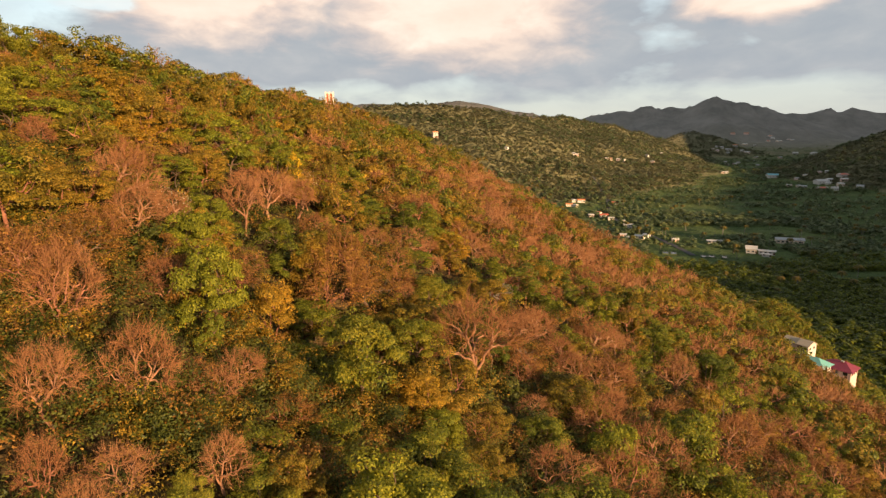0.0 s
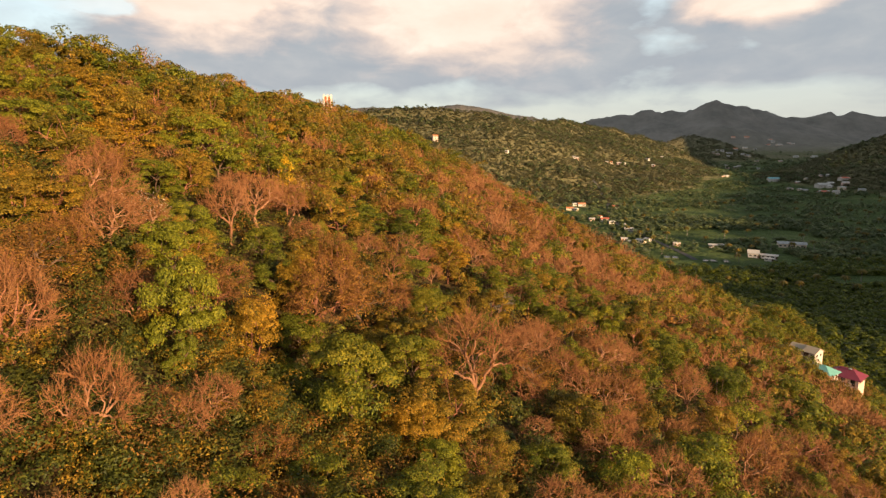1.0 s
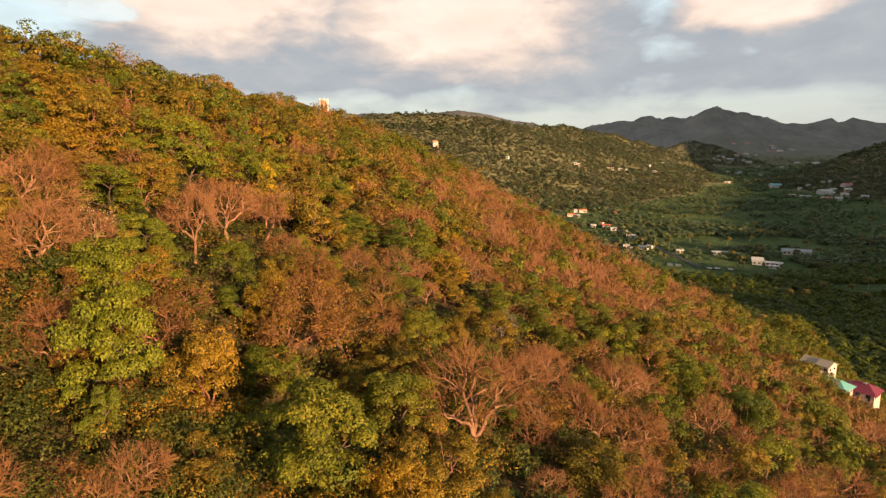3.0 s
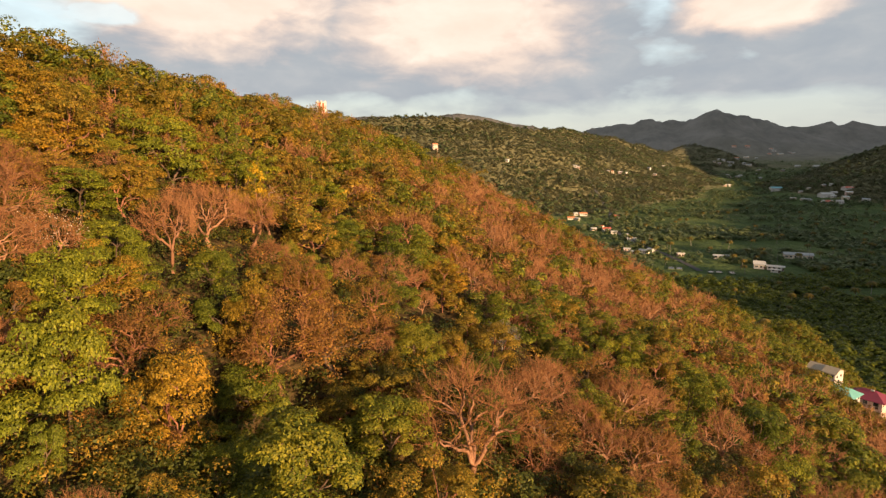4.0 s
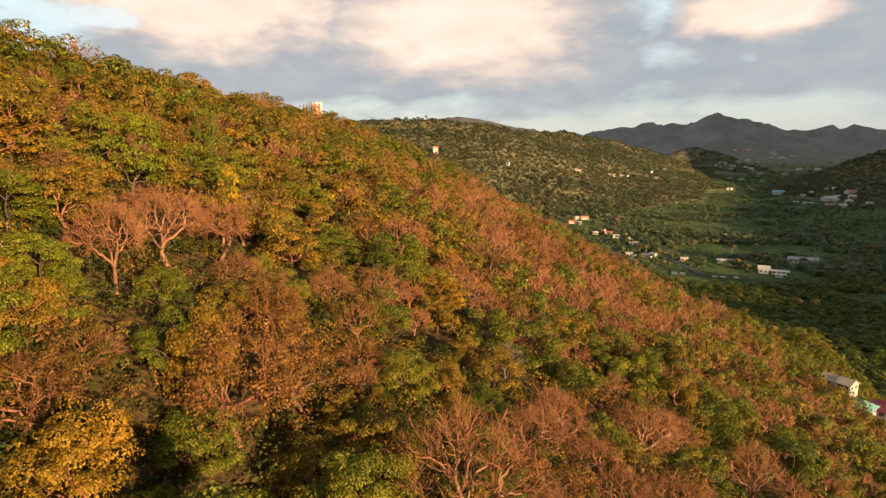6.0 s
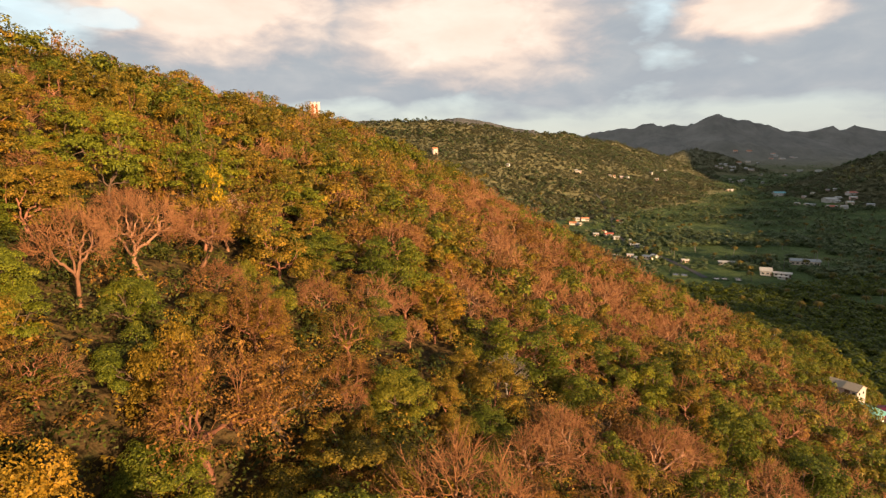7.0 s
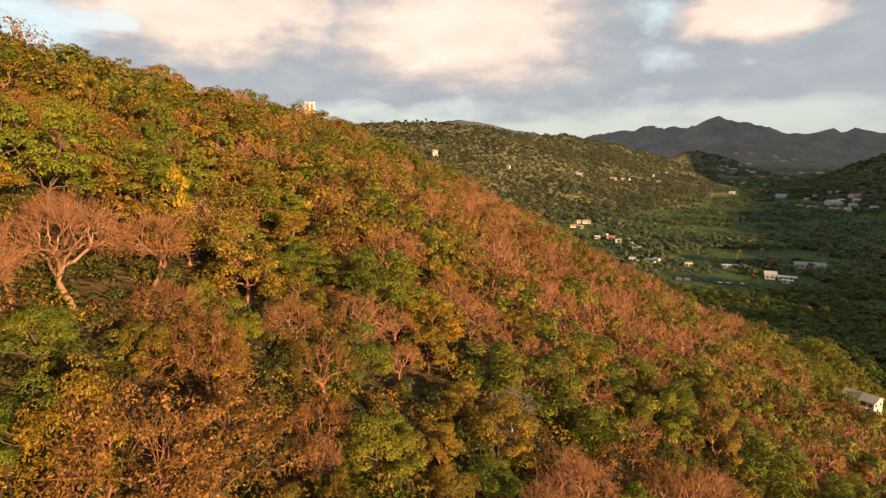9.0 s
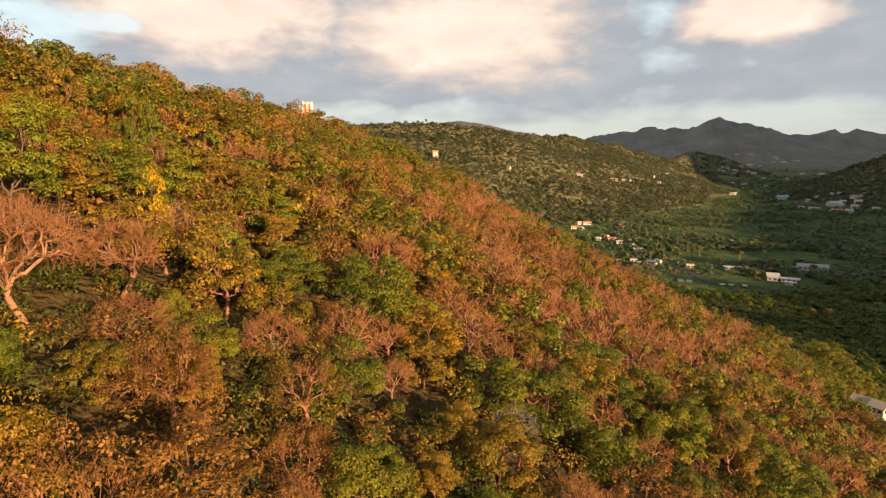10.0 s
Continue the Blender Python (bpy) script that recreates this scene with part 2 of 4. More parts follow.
def part(name, data, parent, label=""):
    """Links a mesh as one object under a thing."""
    ob = new(name, data)
    ob.parent = parent
    return tagged(ob, label)


def bm_mesh(name, bm, mat):
    me = bpy.data.meshes.new(name)
    bm.to_mesh(me)
    bm.free()
    me.materials.append(mat)
    return me


def join(pieces):
    """Stacks (V, F) pairs into one."""
    Vs, Fs, k = [], [], 0
    for V, F in pieces:
        Vs.append(V)
        Fs.append(np.asarray(F) + k)
        k += len(V)
    return np.concatenate(Vs), np.concatenate(Fs)


_table = np.random.RandomState(7).rand(256, 256)


def vnoise(x, y):
    x, y = np.asarray(x, float), np.asarray(y, float)
    xi, yi = np.floor(x).astype(int), np.floor(y).astype(int)
    fx, fy = x - xi, y - yi
    fx, fy = fx * fx * (3 - 2 * fx), fy * fy * (3 - 2 * fy)
    t = lambda a, b: _table[a & 255, b & 255]
    return (t(xi, yi) * (1 - fx) + t(xi + 1, yi) * fx) * (1 - fy) + (t(xi, yi + 1) * (1 - fx) + t(xi + 1, yi + 1) * fx) * fy


def fbm(x, y, octaves=4):
    s, a, k = 0.0, 0.5, 1.0
    for i in range(octaves):
        s = s + a * (vnoise(x * k + 17.3 * i, y * k + 5.1 * i) - 0.5)
        a, k = a * 0.5, k * 2.03
    return s


def softplus(v, k):
    return k * np.logaddexp(0, v / k)


def smax(a, b, k):
    return b + softplus(a - b, k)


# ---- the lie of the land ----
def crest_at(y):
    """Where the crest of the near hill runs."""
    return -74.0 + 0.26 * (np.minimum(y, 205.0) - 84.0)


def hill(x, y):
    """The near hillside: an even slope falling to +x, a crest, and a shoulder where the spur ends."""
    x, y = np.asarray(x, float), np.asarray(y, float)
    g = 73.0 - 0.4845 * x + 0.08 * y - 0.17 * softplus(x - 98.0, 8.0)
    g = g - 0.85 * softplus(crest_at(y) - x, 4.0)
    shoulder = 226.0 + 36.0 * np.exp(-(((x - 6.0) / 28.0) ** 2)) + 32.0 * np.exp(-(((x - 124.0) / 20.0) ** 2)) + 62.0 * np.exp(-(((x - 168.0) / 26.0) ** 2))
    g = g - 0.75 * softplus(y - shoulder, 9.0) - 0.05 * softplus(-y, 20.0)
    g = g + 15.0 * np.exp(-(((x - 172.0) / 26.0) ** 2) - ((y - 278.0) / 26.0) ** 2)
    g = g - 6.5 * np.exp(-(((x + 12.5) / 6.5) ** 2) - ((y - 53.0) / 6.0) ** 2)      # a pit added to sink the trees here into shade
    return g + 3.0 * fbm(x / 26.0, y / 26.0, 3)


def floor_height(x, y):
    """The valley floor: it climbs gently inland and breaks into low rises."""
    z = -18.0 + 0.04 * softplus(y - 380.0, 60.0) + 0.025 * softplus(y - 1350.0, 80.0) - 0.065 * softplus(y - 2300.0, 80.0)
    far = np.clip((np.asarray(y, float) - 1250.0) / 600.0, 0, 1)
    return z + 1.5 * fbm(x / 120.0, y / 120.0, 2) + 34.0 * far * (fbm(x / 150.0 + 31, y / 150.0 + 7, 4) + 0.2)


def ridge(x, y, line, width, sharp=1.0):
    """Height of a range whose crest runs along (x, y, z) points and falls off over width."""
    best = np.full(np.shape(x), -300.0)
    for (x0, y0, z0), (x1, y1, z1) in zip(line, line[1:]):
        dx, dy = x1 - x0, y1 - y0
        s = np.clip(((x - x0) * dx + (y - y0) * dy) / (dx * dx + dy * dy), 0, 1)
        d = np.hypot(x - x0 - s * dx, y - y0 - s * dy)
        z = z0 + s * (z1 - z0)
        best = np.maximum(best, z + 60 - (z + 60) * (d / width) ** sharp - 60)
    return best


MIDHILL = [(-900, 900, 175), (-420, 1130, 172), (-160, 1190, 172), (-20, 1220, 183), (60, 1260, 168), (220, 1400, 162), (330, 1540, 160), (560, 1750, 138), (700, 1870, 112), (830, 1950, 116), (1000, 2080, 84)]
RANGE = [(640, 3000, 215), (1010, 2950, 262), (1180, 2900, 258), (1290, 2850, 300), (1410, 2850, 270), (1530, 2860, 275), (1720, 2900, 238), (2000, 2950, 245), (2300, 2950, 228), (3200, 2950, 260)]
FAR_LEFT = [(-1700, 3600, 240), (-1050, 3500, 330), (-880, 3500, 408), (-700, 3500, 350), (-480, 3500, 310), (-200, 3500, 300), (100, 3500, 330), (500, 3500, 260), (700, 3400, 240)]
# past x 1000 this hill is unseen, raised there to shade the far slopes
RIGHT = [(830, 1370, 42), (1000, 1290, 142), (1300, 1190, 260), (1500, 1080, 360), (1800, 900, 430), (1900, 300, 360)]
SPURS = [[(560, 1900, 110), (760, 1980, 88), (900, 1960, 60)], [(1300, 2650, 130), (1120, 2300, 92), (1000, 2080, 74)]]
# unseen ridge added to shade the valley and far range: place along it and height
SHADE_RIDGE = [(719 + 0.766 * p, -474 + 0.643 * p, z) for p, z in ((40, 40), (110, 150), (200, 200), (360, 222), (470, 236), (750, 264), (1000, 286), (1300, 342), (1400, 386), (1600, 396), (1850, 500), (2050, 720), (2450, 840), (3400, 900))]


def land(x, y):
    x, y = np.asarray(x, float), np.asarray(y, float)
    rough = fbm(x / 170.0, y / 170.0, 5)
    z = floor_height(x, y)
    z = smax(z, ridge(x, y, MIDHILL, 560.0, 0.9) + 55 * rough, 6.0)
    z = smax(z, ridge(x, y, RANGE, 900.0, 0.72) + 60 * rough - 75 * np.abs(fbm(x / 85.0, y / 330.0, 4)) - 20 * fbm(x / 45.0 + 9, y / 60.0, 3) + 10, 8.0)
    z = smax(z, ridge(x, y, [(1215, 2850, 282), (1275, 2830, 312), (1330, 2870, 290)], 420.0, 1.1) - 45 * np.abs(fbm(x / 70.0, y / 200.0, 4)), 8.0)
    z = smax(z, ridge(x, y, FAR_LEFT, 900.0, 0.8) + 60 * rough, 8.0)
    z = smax(z, ridge(x, y, RIGHT, 520.0, 0.9) + 30 * rough, 6.0)
    for line in SPURS:
        z = smax(z, ridge(x, y, line, 420.0, 1.0) + 40 * rough, 6.0)
    z = smax(z, ridge(x, y, SHADE_RIDGE, 300.0, 0.9) + 8 * rough + 60 * np.clip((y - 100.0) / 300.0, 0, 1) * rough, 6.0)
    return smax(hill(x, y), z, 4.0)


def spread(parts):
    return np.unique(np.concatenate([np.arange(a, b, s) for a, b, s in parts]))


def build_ground():
    xs = spread([(-3200, -600, 80), (-600, -120, 16), (-120, 200, 3), (200, 500, 8), (500, 1600, 18), (1600, 3601, 40)])
    ys = spread([(-1600, -60, 60), (-60, 260, 3), (260, 500, 8), (500, 1700, 16), (1700, 3000, 26), (3000, 4401, 70)])
    X, Y = np.meshgrid(xs, ys, indexing="ij")
    Z = land(X, Y)
    V = np.stack([X, Y, Z], -1).reshape(-1, 3)
    i, j = np.meshgrid(np.arange(len(xs) - 1), np.arange(len(ys) - 1), indexing="ij")
    a = (i * len(ys) + j).ravel()
    F = np.stack([a, a + len(ys), a + len(ys) + 1, a + 1], -1)
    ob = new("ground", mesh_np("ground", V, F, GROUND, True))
    tagged(ob, "dry wooded hillside, green valley floor and hazy mountains", "ground", kind="structure")


build_ground()


# ---- trees ----
def unit(v):
    return v / (np.linalg.norm(v, axis=-1, keepdims=True) + 1e-9)


def leaves(rng, centres, radius, count, length, width, lift=0.35, flat=0.8, skirt=-0.35, ragged=0.32, corners=4):
    """Pointed leaf sprays strewn over clumps round the centres, facing outwards and up: a kite each, or a triangle far off."""
    m = len(centres) * count
    c = np.repeat(np.asarray(centres), count, 0)
    r = np.repeat(np.broadcast_to(radius, len(centres)), count)[:, None]
    out = unit(rng.normal(size=(m, 3)))
    out[:, 2] = np.where(out[:, 2] < skirt, -out[:, 2], out[:, 2])
    p = c + out * r * (1 - ragged + ragged * rng.rand(m, 1) ** 0.5) * np.array([1, 1, flat])
    nrm = unit(out + rng.normal(size=(m, 3)) * 0.26 + np.array([0, 0, lift]))
    a = unit(np.cross(nrm, rng.normal(size=(m, 3))))
    b = np.cross(nrm, a)
    k = (0.6 + 0.8 * rng.rand(m, 1))
    L, W = a * length * k, b * width * k * 0.5
    droop = nrm * length * k * 0.12
    if corners == 3:
        V = np.stack([p - L * 0.5 - W, p - L * 0.5 + W, p + L * 0.7], 1).reshape(-1, 3)
    else:
        V = np.stack([p - L * 0.5, p + W + droop, p + L * 0.5, p - W + droop], 1).reshape(-1, 3)
    return V, np.arange(m * corners).reshape(-1, corners)


def tube(path, radii, sides):
    """A tapering tube along a path; quads."""
    path, n = np.asarray(path), len(path)
    d = unit(np.gradient(path, axis=0))
    ref = np.array([0.31, 0.17, 0.93]) if abs(d[0][2]) < 0.9 else np.array([1.0, 0.1, 0])
    u = unit(np.cross(d, ref))
    w = np.cross(d, u)
    a = np.arange(sides) * 2 * np.pi / sides
    V = (path[:, None] + np.asarray(radii)[:, None, None] * (np.cos(a)[None, :, None] * u[:, None] + np.sin(a)[None, :, None] * w[:, None])).reshape(-1, 3)
    i, j = np.meshgrid(np.arange(n - 1), np.arange(sides), indexing="ij")
    k = (j + 1) % sides
    return V, np.stack([i * sides + j, i * sides + k, (i + 1) * sides + k, (i + 1) * sides + j], -1).reshape(-1, 4)


def bough(rng, start, way, length, steps, wobble, lift):
    """A crooked path that bends towards the light."""
    p, d, pts = np.array(start, float), unit(np.array(way, float)), [np.array(start, float)]
    for _ in range(steps):
        d = unit(d + rng.normal(size=3) * wobble + np.array([0, 0, lift]))
        p = p + d * length / steps
        pts.append(p.copy())
    return np.array(pts)


def groups_of(rng, T, k):
    """Splits points into k neighbourhoods."""
    if len(T) <= k:
        return [T[i:i + 1] for i in range(len(T))]
    C = T[rng.choice(len(T), k, replace=False)]
    for _ in range(6):
        near = np.argmin(((T[:, None] - C[None]) ** 2).sum(-1), 1)
        C = np.array([T[near == i].mean(0) if (near == i).any() else C[i] for i in range(k)])
    return [T[near == i] for i in range(k) if (near == i).any()]


def bend(rng, p, way, q, steps, crook):
    """A crooked path from p, leaving along way, to q."""
    reach = np.linalg.norm(q - p)
    c1, c2 = p + way * reach * 0.42, q - unit(q - p) * reach * 0.25 + rng.normal(size=3) * reach * crook * 0.6
    t = np.linspace(0, 1, steps + 1)[:, None]
    path = (1 - t) ** 3 * p + 3 * t * (1 - t) ** 2 * c1 + 3 * t * t * (1 - t) * c2 + t ** 3 * q
    path[1:-1] += rng.normal(size=(steps - 1, 3)) * reach * crook * 0.22
    return path


def grow(rng, p, way, T, split, level, tip, crook, out):
    """Branches from p towards the points T: each neighbourhood gets a bough that forks again."""
    for G in groups_of(rng, T, split[level]) if level < len(split) else [T[i:i + 1] for i in range(len(T))]:
        last = len(G) == 1
        aim = G.mean(0)
        q = aim if last else p + (aim - p) * (0.5 + 0.14 * rng.rand())
        path = bend(rng, p, unit(way * 0.7 + unit(q - p)), q, 3 if last else 5 if level else 6, crook * (0.75 if level < 1 else 1.0))
        girth = tip * len(G) ** 0.4
        out.append((level if not last else 9, path, girth * (1.0 if last else 1.08), tip * 0.35 if last else girth * 0.82))
        if not last:
            grow(rng, path[-1], unit(path[-1] - path[-2]), G, split, level + 1, tip, crook, out)


def dome(rng, n, width, height, bole, seed, low=-0.12, shell=0.26):
    """Points near the skin of an uneven umbrella crown."""
    v = unit(rng.normal(size=(n * 3, 3)) * np.array([1, 1, 0.9]))
    v = v[v[:, 2] > low][:n]
    ang = np.arctan2(v[:, 1], v[:, 0])
    lobe = 0.86 + 0.14 * np.sin(3 * ang + seed) * (1 - np.abs(v[:, 2])) + 0.08 * np.sin(5 * ang + 2.1 * seed + 3 * v[:, 2])
    r = (1 - shell * rng.rand(len(v))) * lobe
    base = bole + (height - bole) * 0.25
    return np.array([0, 0, base]) + v * r[:, None] * np.array([width / 2, width / 2, height - base])


def woody(rng, T, bole, split, tip, crook, lean=0.1):
    """Trunk and boughs towards the points T, as (level, path, radius, end radius)."""
    girth = tip * len(T) ** 0.4
    trunk = bough(rng, (0, 0, -0.6), (rng.normal() * lean, rng.normal() * lean, 1), bole + 0.6, 5, 0.10, 0.05)
    out = [(-1, trunk, girth * 1.4, girth * 1.0)]
    grow(rng, trunk[-1], unit(trunk[-1] - trunk[-2]), T, split, 0, tip, crook, out)
    return out


def tubes(rows, sides):
    return join([tube(path, np.linspace(r0, r1, len(path)), sides) for path, r0, r1 in rows])


NAME = {"green": "broadleaf_tree", "bright": "young_tree", "olive": "dry_season_tree", "ochre": "golden_tree", "rust": "withered_tree", "yellow": "blossom_tree"}


def leafy(kind, seed, clumps, count, leaf, bark, leaf_mat, bole=1.9, puff=1.0, low=-0.42):
    """A broadleaf tree 8 m high and wide at the origin, built once: trunk with limbs, crown of leaf clumps."""
    rng = np.random.RandomState(seed)
    T = dome(rng, clumps, 6.9, 7.5, bole, seed, low, 0.34)
    rows = woody(rng, T, bole, (5, 3), 0.04, 0.2)
    rad = 8.0 * (0.08 + 0.075 * rng.rand(len(T)) ** 1.3) * puff
    crown = [leaves(rng, T, rad, count, leaf, leaf * 0.62, 0.45, 0.64, -0.2)]
    # loose sprays break the outline of each clump
    side = unit(rng.normal(size=(len(T) * 2, 3)) + np.array([0, 0, 0.3]))
    crown.append(leaves(rng, np.repeat(T, 2, 0) + side * np.repeat(rad, 2)[:, None], np.repeat(rad * 0.4, 2), max(8, count // 10), leaf * 0.9, leaf * 0.55, 0.4))
    root = new(NAME[kind])
    part("trunk", mesh_np("trunk", *tubes([r[1:] for r in rows], 4), bark, True), root)
    tagged(part("crown", mesh_np("crown", *join(crown), leaf_mat), root), kind="stuff")
    return root


def blades(rng, paths, count, length, thick):
    """Slender twigs along paths: one thin triangle each."""
    P = np.array([p[k] for p in paths for k in (1, 2, 3)])
    D = np.array([unit(p[-1] - p[0]) for p in paths for _ in range(3)])
    P, D = np.repeat(P, count, 0), np.repeat(D, count, 0)
    t = P + unit(D + rng.normal(size=P.shape) * 0.55 + np.array([0, 0, 0.2])) * length * (0.5 + 0.8 * rng.rand(len(P), 1))
    w = unit(np.cross(t - P, rng.normal(size=P.shape))) * thick
    V = np.stack([P - w, P + w, t], 1).reshape(-1, 3)
    return V, np.arange(len(V)).reshape(-1, 3)


def bare(kind, seed, bark, twig_mat, tips=360, split=(4, 4, 4), tip=0.02, twigs=2, thick=0.016, leaf_mat=None, leaf_count=0, leaf=0.2, bole=1.8, crook=0.24, share=1.0):
    """A leafless tree 8 m high and 9.4 m wide at the origin: trunk, limbs, branches and a dome of twigs."""
    rng = np.random.RandomState(seed)
    T = dome(rng, tips, 9.2, 7.9, bole, seed, -0.15, 0.3)
    rows = woody(rng, T, bole, split, tip, crook, 0.16)
    root = new("bare_tree")
    part("trunk", mesh_np("trunk", *tubes([r[1:] for r in rows if r[0] < 2], 5), bark, True), root)
    tagged(part("branch_spray", mesh_np("branch_spray", *tubes([r[1:] for r in rows if r[0] >= 2], 3), twig_mat, True), root), kind="stuff")
    ends = [r[1] for r in rows if r[0] == 9]
    tagged(part("twig_spray", mesh_np("twig_spray", *blades(rng, ends, twigs, 0.85, thick), twig_mat), root), kind="stuff")
    if leaf_mat:
        C = np.array([p[-1] for p in ends])[:int(len(ends) * share)]
        tagged(part("crown", mesh_np("crown", *leaves(rng, C, 0.62, leaf_count, leaf, leaf * 0.62, 0.5, 0.6), leaf_mat), root), kind="stuff")
    return root


def make_protos():
    close, near, mid = {}, {}, {}
    for kind, n_var, clumps, count, puff in (("green", 3, 27, 430, 1.15), ("bright", 2, 28, 350, 1.05), ("olive", 3, 32, 300, 1.0), ("ochre", 2, 30, 310, 1.05), ("rust", 2, 36, 130, 0.92)):
        mat, bark = LEAF[kind], RED_BARK if kind in ("olive", "ochre") else BARK
        close[kind] = [leafy(kind, 11 * i + len(kind) * 7, clumps, count, 0.18, bark, mat, 1.7 + 0.35 * i, puff) for i in range(n_var)]
        near[kind] = [leafy(kind, 17 * i + len(kind) * 9, clumps - 4, int(count * 0.6), 0.235, bark, mat, 1.7 + 0.35 * i, puff) for i in range(2)]
        mid[kind] = [leafy(kind, 13 * i + len(kind) * 5, clumps - 8, int(count * 0.6), 0.24, bark, mat, 1.6, puff * 1.05) for i in range(2)]
    near["yellow"] = mid["yellow"] = [leafy("yellow", 5, 20, 60, 0.34, BARK, LEAF["yellow"])]
    near["bare"] = [bare("bare", 31, PALE_BARK, TWIG), bare("bare", 32, RED_BARK, TWIG), bare("bare", 33, PALE_BARK, TWIG, bole=2.6)]
    near["grey"] = [bare("grey", 41, GREY_BARK, GREY_TWIG, 220)]
    near["semi"] = [bare("semi", 51, RED_BARK, TWIG, 200, leaf_mat=LEAF["olive"], leaf_count=26), bare("semi", 52, PALE_BARK, TWIG, 240, leaf_mat=LEAF["rust"], leaf_count=12)]
    mid["bare"] = [bare("bare", 61, PALE_BARK, TWIG, 190, (4, 4), 0.026, 2, 0.024), bare("bare", 62, RED_BARK, TWIG, 190, (4, 4), 0.026, 2, 0.024)]
    near["white"] = mid["white"] = [bare("white", 55, PALE_BARK, TWIG, 280, leaf_mat=LEAF["white"], leaf_count=2, leaf=0.16, share=0.6)]
    mid["grey"] = near["grey"]
    mid["semi"] = [bare("semi", 71, RED_BARK, TWIG, 120, (4, 4), 0.03, 1, 0.024, LEAF["olive"], 22, 0.34), bare("semi", 72, PALE_BARK, TWIG, 120, (4, 4), 0.03, 1, 0.024, LEAF["rust"], 14, 0.34)]
    close["semi"] = [bare("semi", 57, RED_BARK, TWIG, 170, (5, 4), 0.026, 2, 0.012, LEAF["olive"], 26, 0.17, 1.8, 0.36, 0.7), bare("semi", 58, RED_BARK, TWIG, 200, (5, 4), 0.022, 2, 0.012, LEAF["rust"], 22, 0.17, 1.8, 0.34)]
    for kind in near:
        close.setdefault(kind, near[kind])
    return close, near, mid


LABEL = {
    "green": "broadleaf tree with a dense dark green crown", "bright": "young tree with bright yellow-green leaves in low sun",
    "olive": "olive-green tree with a dry thinning crown", "ochre": "tree with ochre and golden dry-season leaves",
    "rust": "tree with rust-brown withered leaves", "yellow": "small tree covered in yellow blossom",
    "bare": "leafless tree with pale pinkish branches and fine twigs", "grey": "leafless grey tree with crooked twigs", "white": "half-bare tree dotted with small white blossoms",
    "semi": "half-bare tree with sinuous reddish limbs and thin leaves",
}
CATEGORY = {"white": "bare tree", "bare": "bare tree", "grey": "bare tree", "semi": "bare tree"}
# trees that stand out: place on the plan and crown width, metres
HEROES = {}
HEROES["bright"] = [(-16.7, 40.0, 2.4), (-31.2, 89.0, 4.6)]
HEROES["green"] = [(-1.6, 69.0, 6.1), (26.0, 76.5, 7.7), (16.2, 74.7, 6.7), (8.4, 46.4, 5.3), (-11.9, 25.2, 2.4), (-2.1, 32.1, 4.0), (-4.3, 79.2, 6.3), (16.5, 84.6, 6.8), (-15.5, 78.0, 2.6), (5.7, 71.7, 4.6), (28.2, 151.5, 6.6), (-1.7, 70.8, 4.1), (-27.6, 105.0, 3.1)]
HEROES["bare"] = [(2.8, 55.6, 11.9), (15.2, 66.0, 5.8), (-13.7, 37.5, 3.9), (-11.6, 28.5, 3.5), (-27.4, 52.8, 7.1), (-26.2, 79.0, 5.6), (-30.1, 106.7, 6.0), (28.5, 161.8, 17.3), (14.8, 179.2, 15.5), (30.0, 111.9, 10.0), (34.6, 81.9, 10.0), (19.6, 50.1, 7.8), (-17.7, 23.7, 2.7), (-15.2, 22.3, 2.6), (34.1, 63.6, 8.6), (-20.2, 79.9, 7.4), (2.8, 102.8, 7.4), (17.4, 93.4, 5.9), (7.8, 95.8, 6.1), (-9.4, 79.6, 5.6), (-4.4, 65.7, 2.9), (18.9, 120.8, 8.8), (43.8, 103.1, 8.4), (30.1, 119.9, 10.4), (-10.1, 67.5, 3.1), (-18.9, 97.7, 4.5)]
HEROES["ochre"] = [(-11.1, 71.5, 2.8)]
HEROES["olive"] = [(6.5, 76.9, 7.6), (3.1, 38.7, 5.2), (-8.1, 29.7, 4.3), (-5.6, 27.1, 4.0), (-12.3, 72.7, 4.2), (13.5, 103.1, 5.7), (-3.1, 64.5, 3.3), (31.2, 94.0, 7.8), (2.1, 72.9, 4.0), (0.9, 86.9, 5.1)]
HEROES["semi"] = [(-12.2, 70.0, 7.0), (-6.0, 75.4, 6.0)]
HEROES["green"] += [(-13.0, 57.0, 6.0), (-16.5, 61.0, 5.0), (-19.0, 66.0, 5.0)]
HEROES["olive"] += [(-6.5, 57.0, 5.0), (-15.5, 69.5, 5.0), (-5.0, 61.5, 4.5)]
HEROES["white"] = [(-27.0, 57.5, 6.0), (-21.5, 92.0, 5.5)]
HEROES["grey"] = [(8.2, 83.2, 5.0)]


CLOSE, NEAR, MID = make_protos()


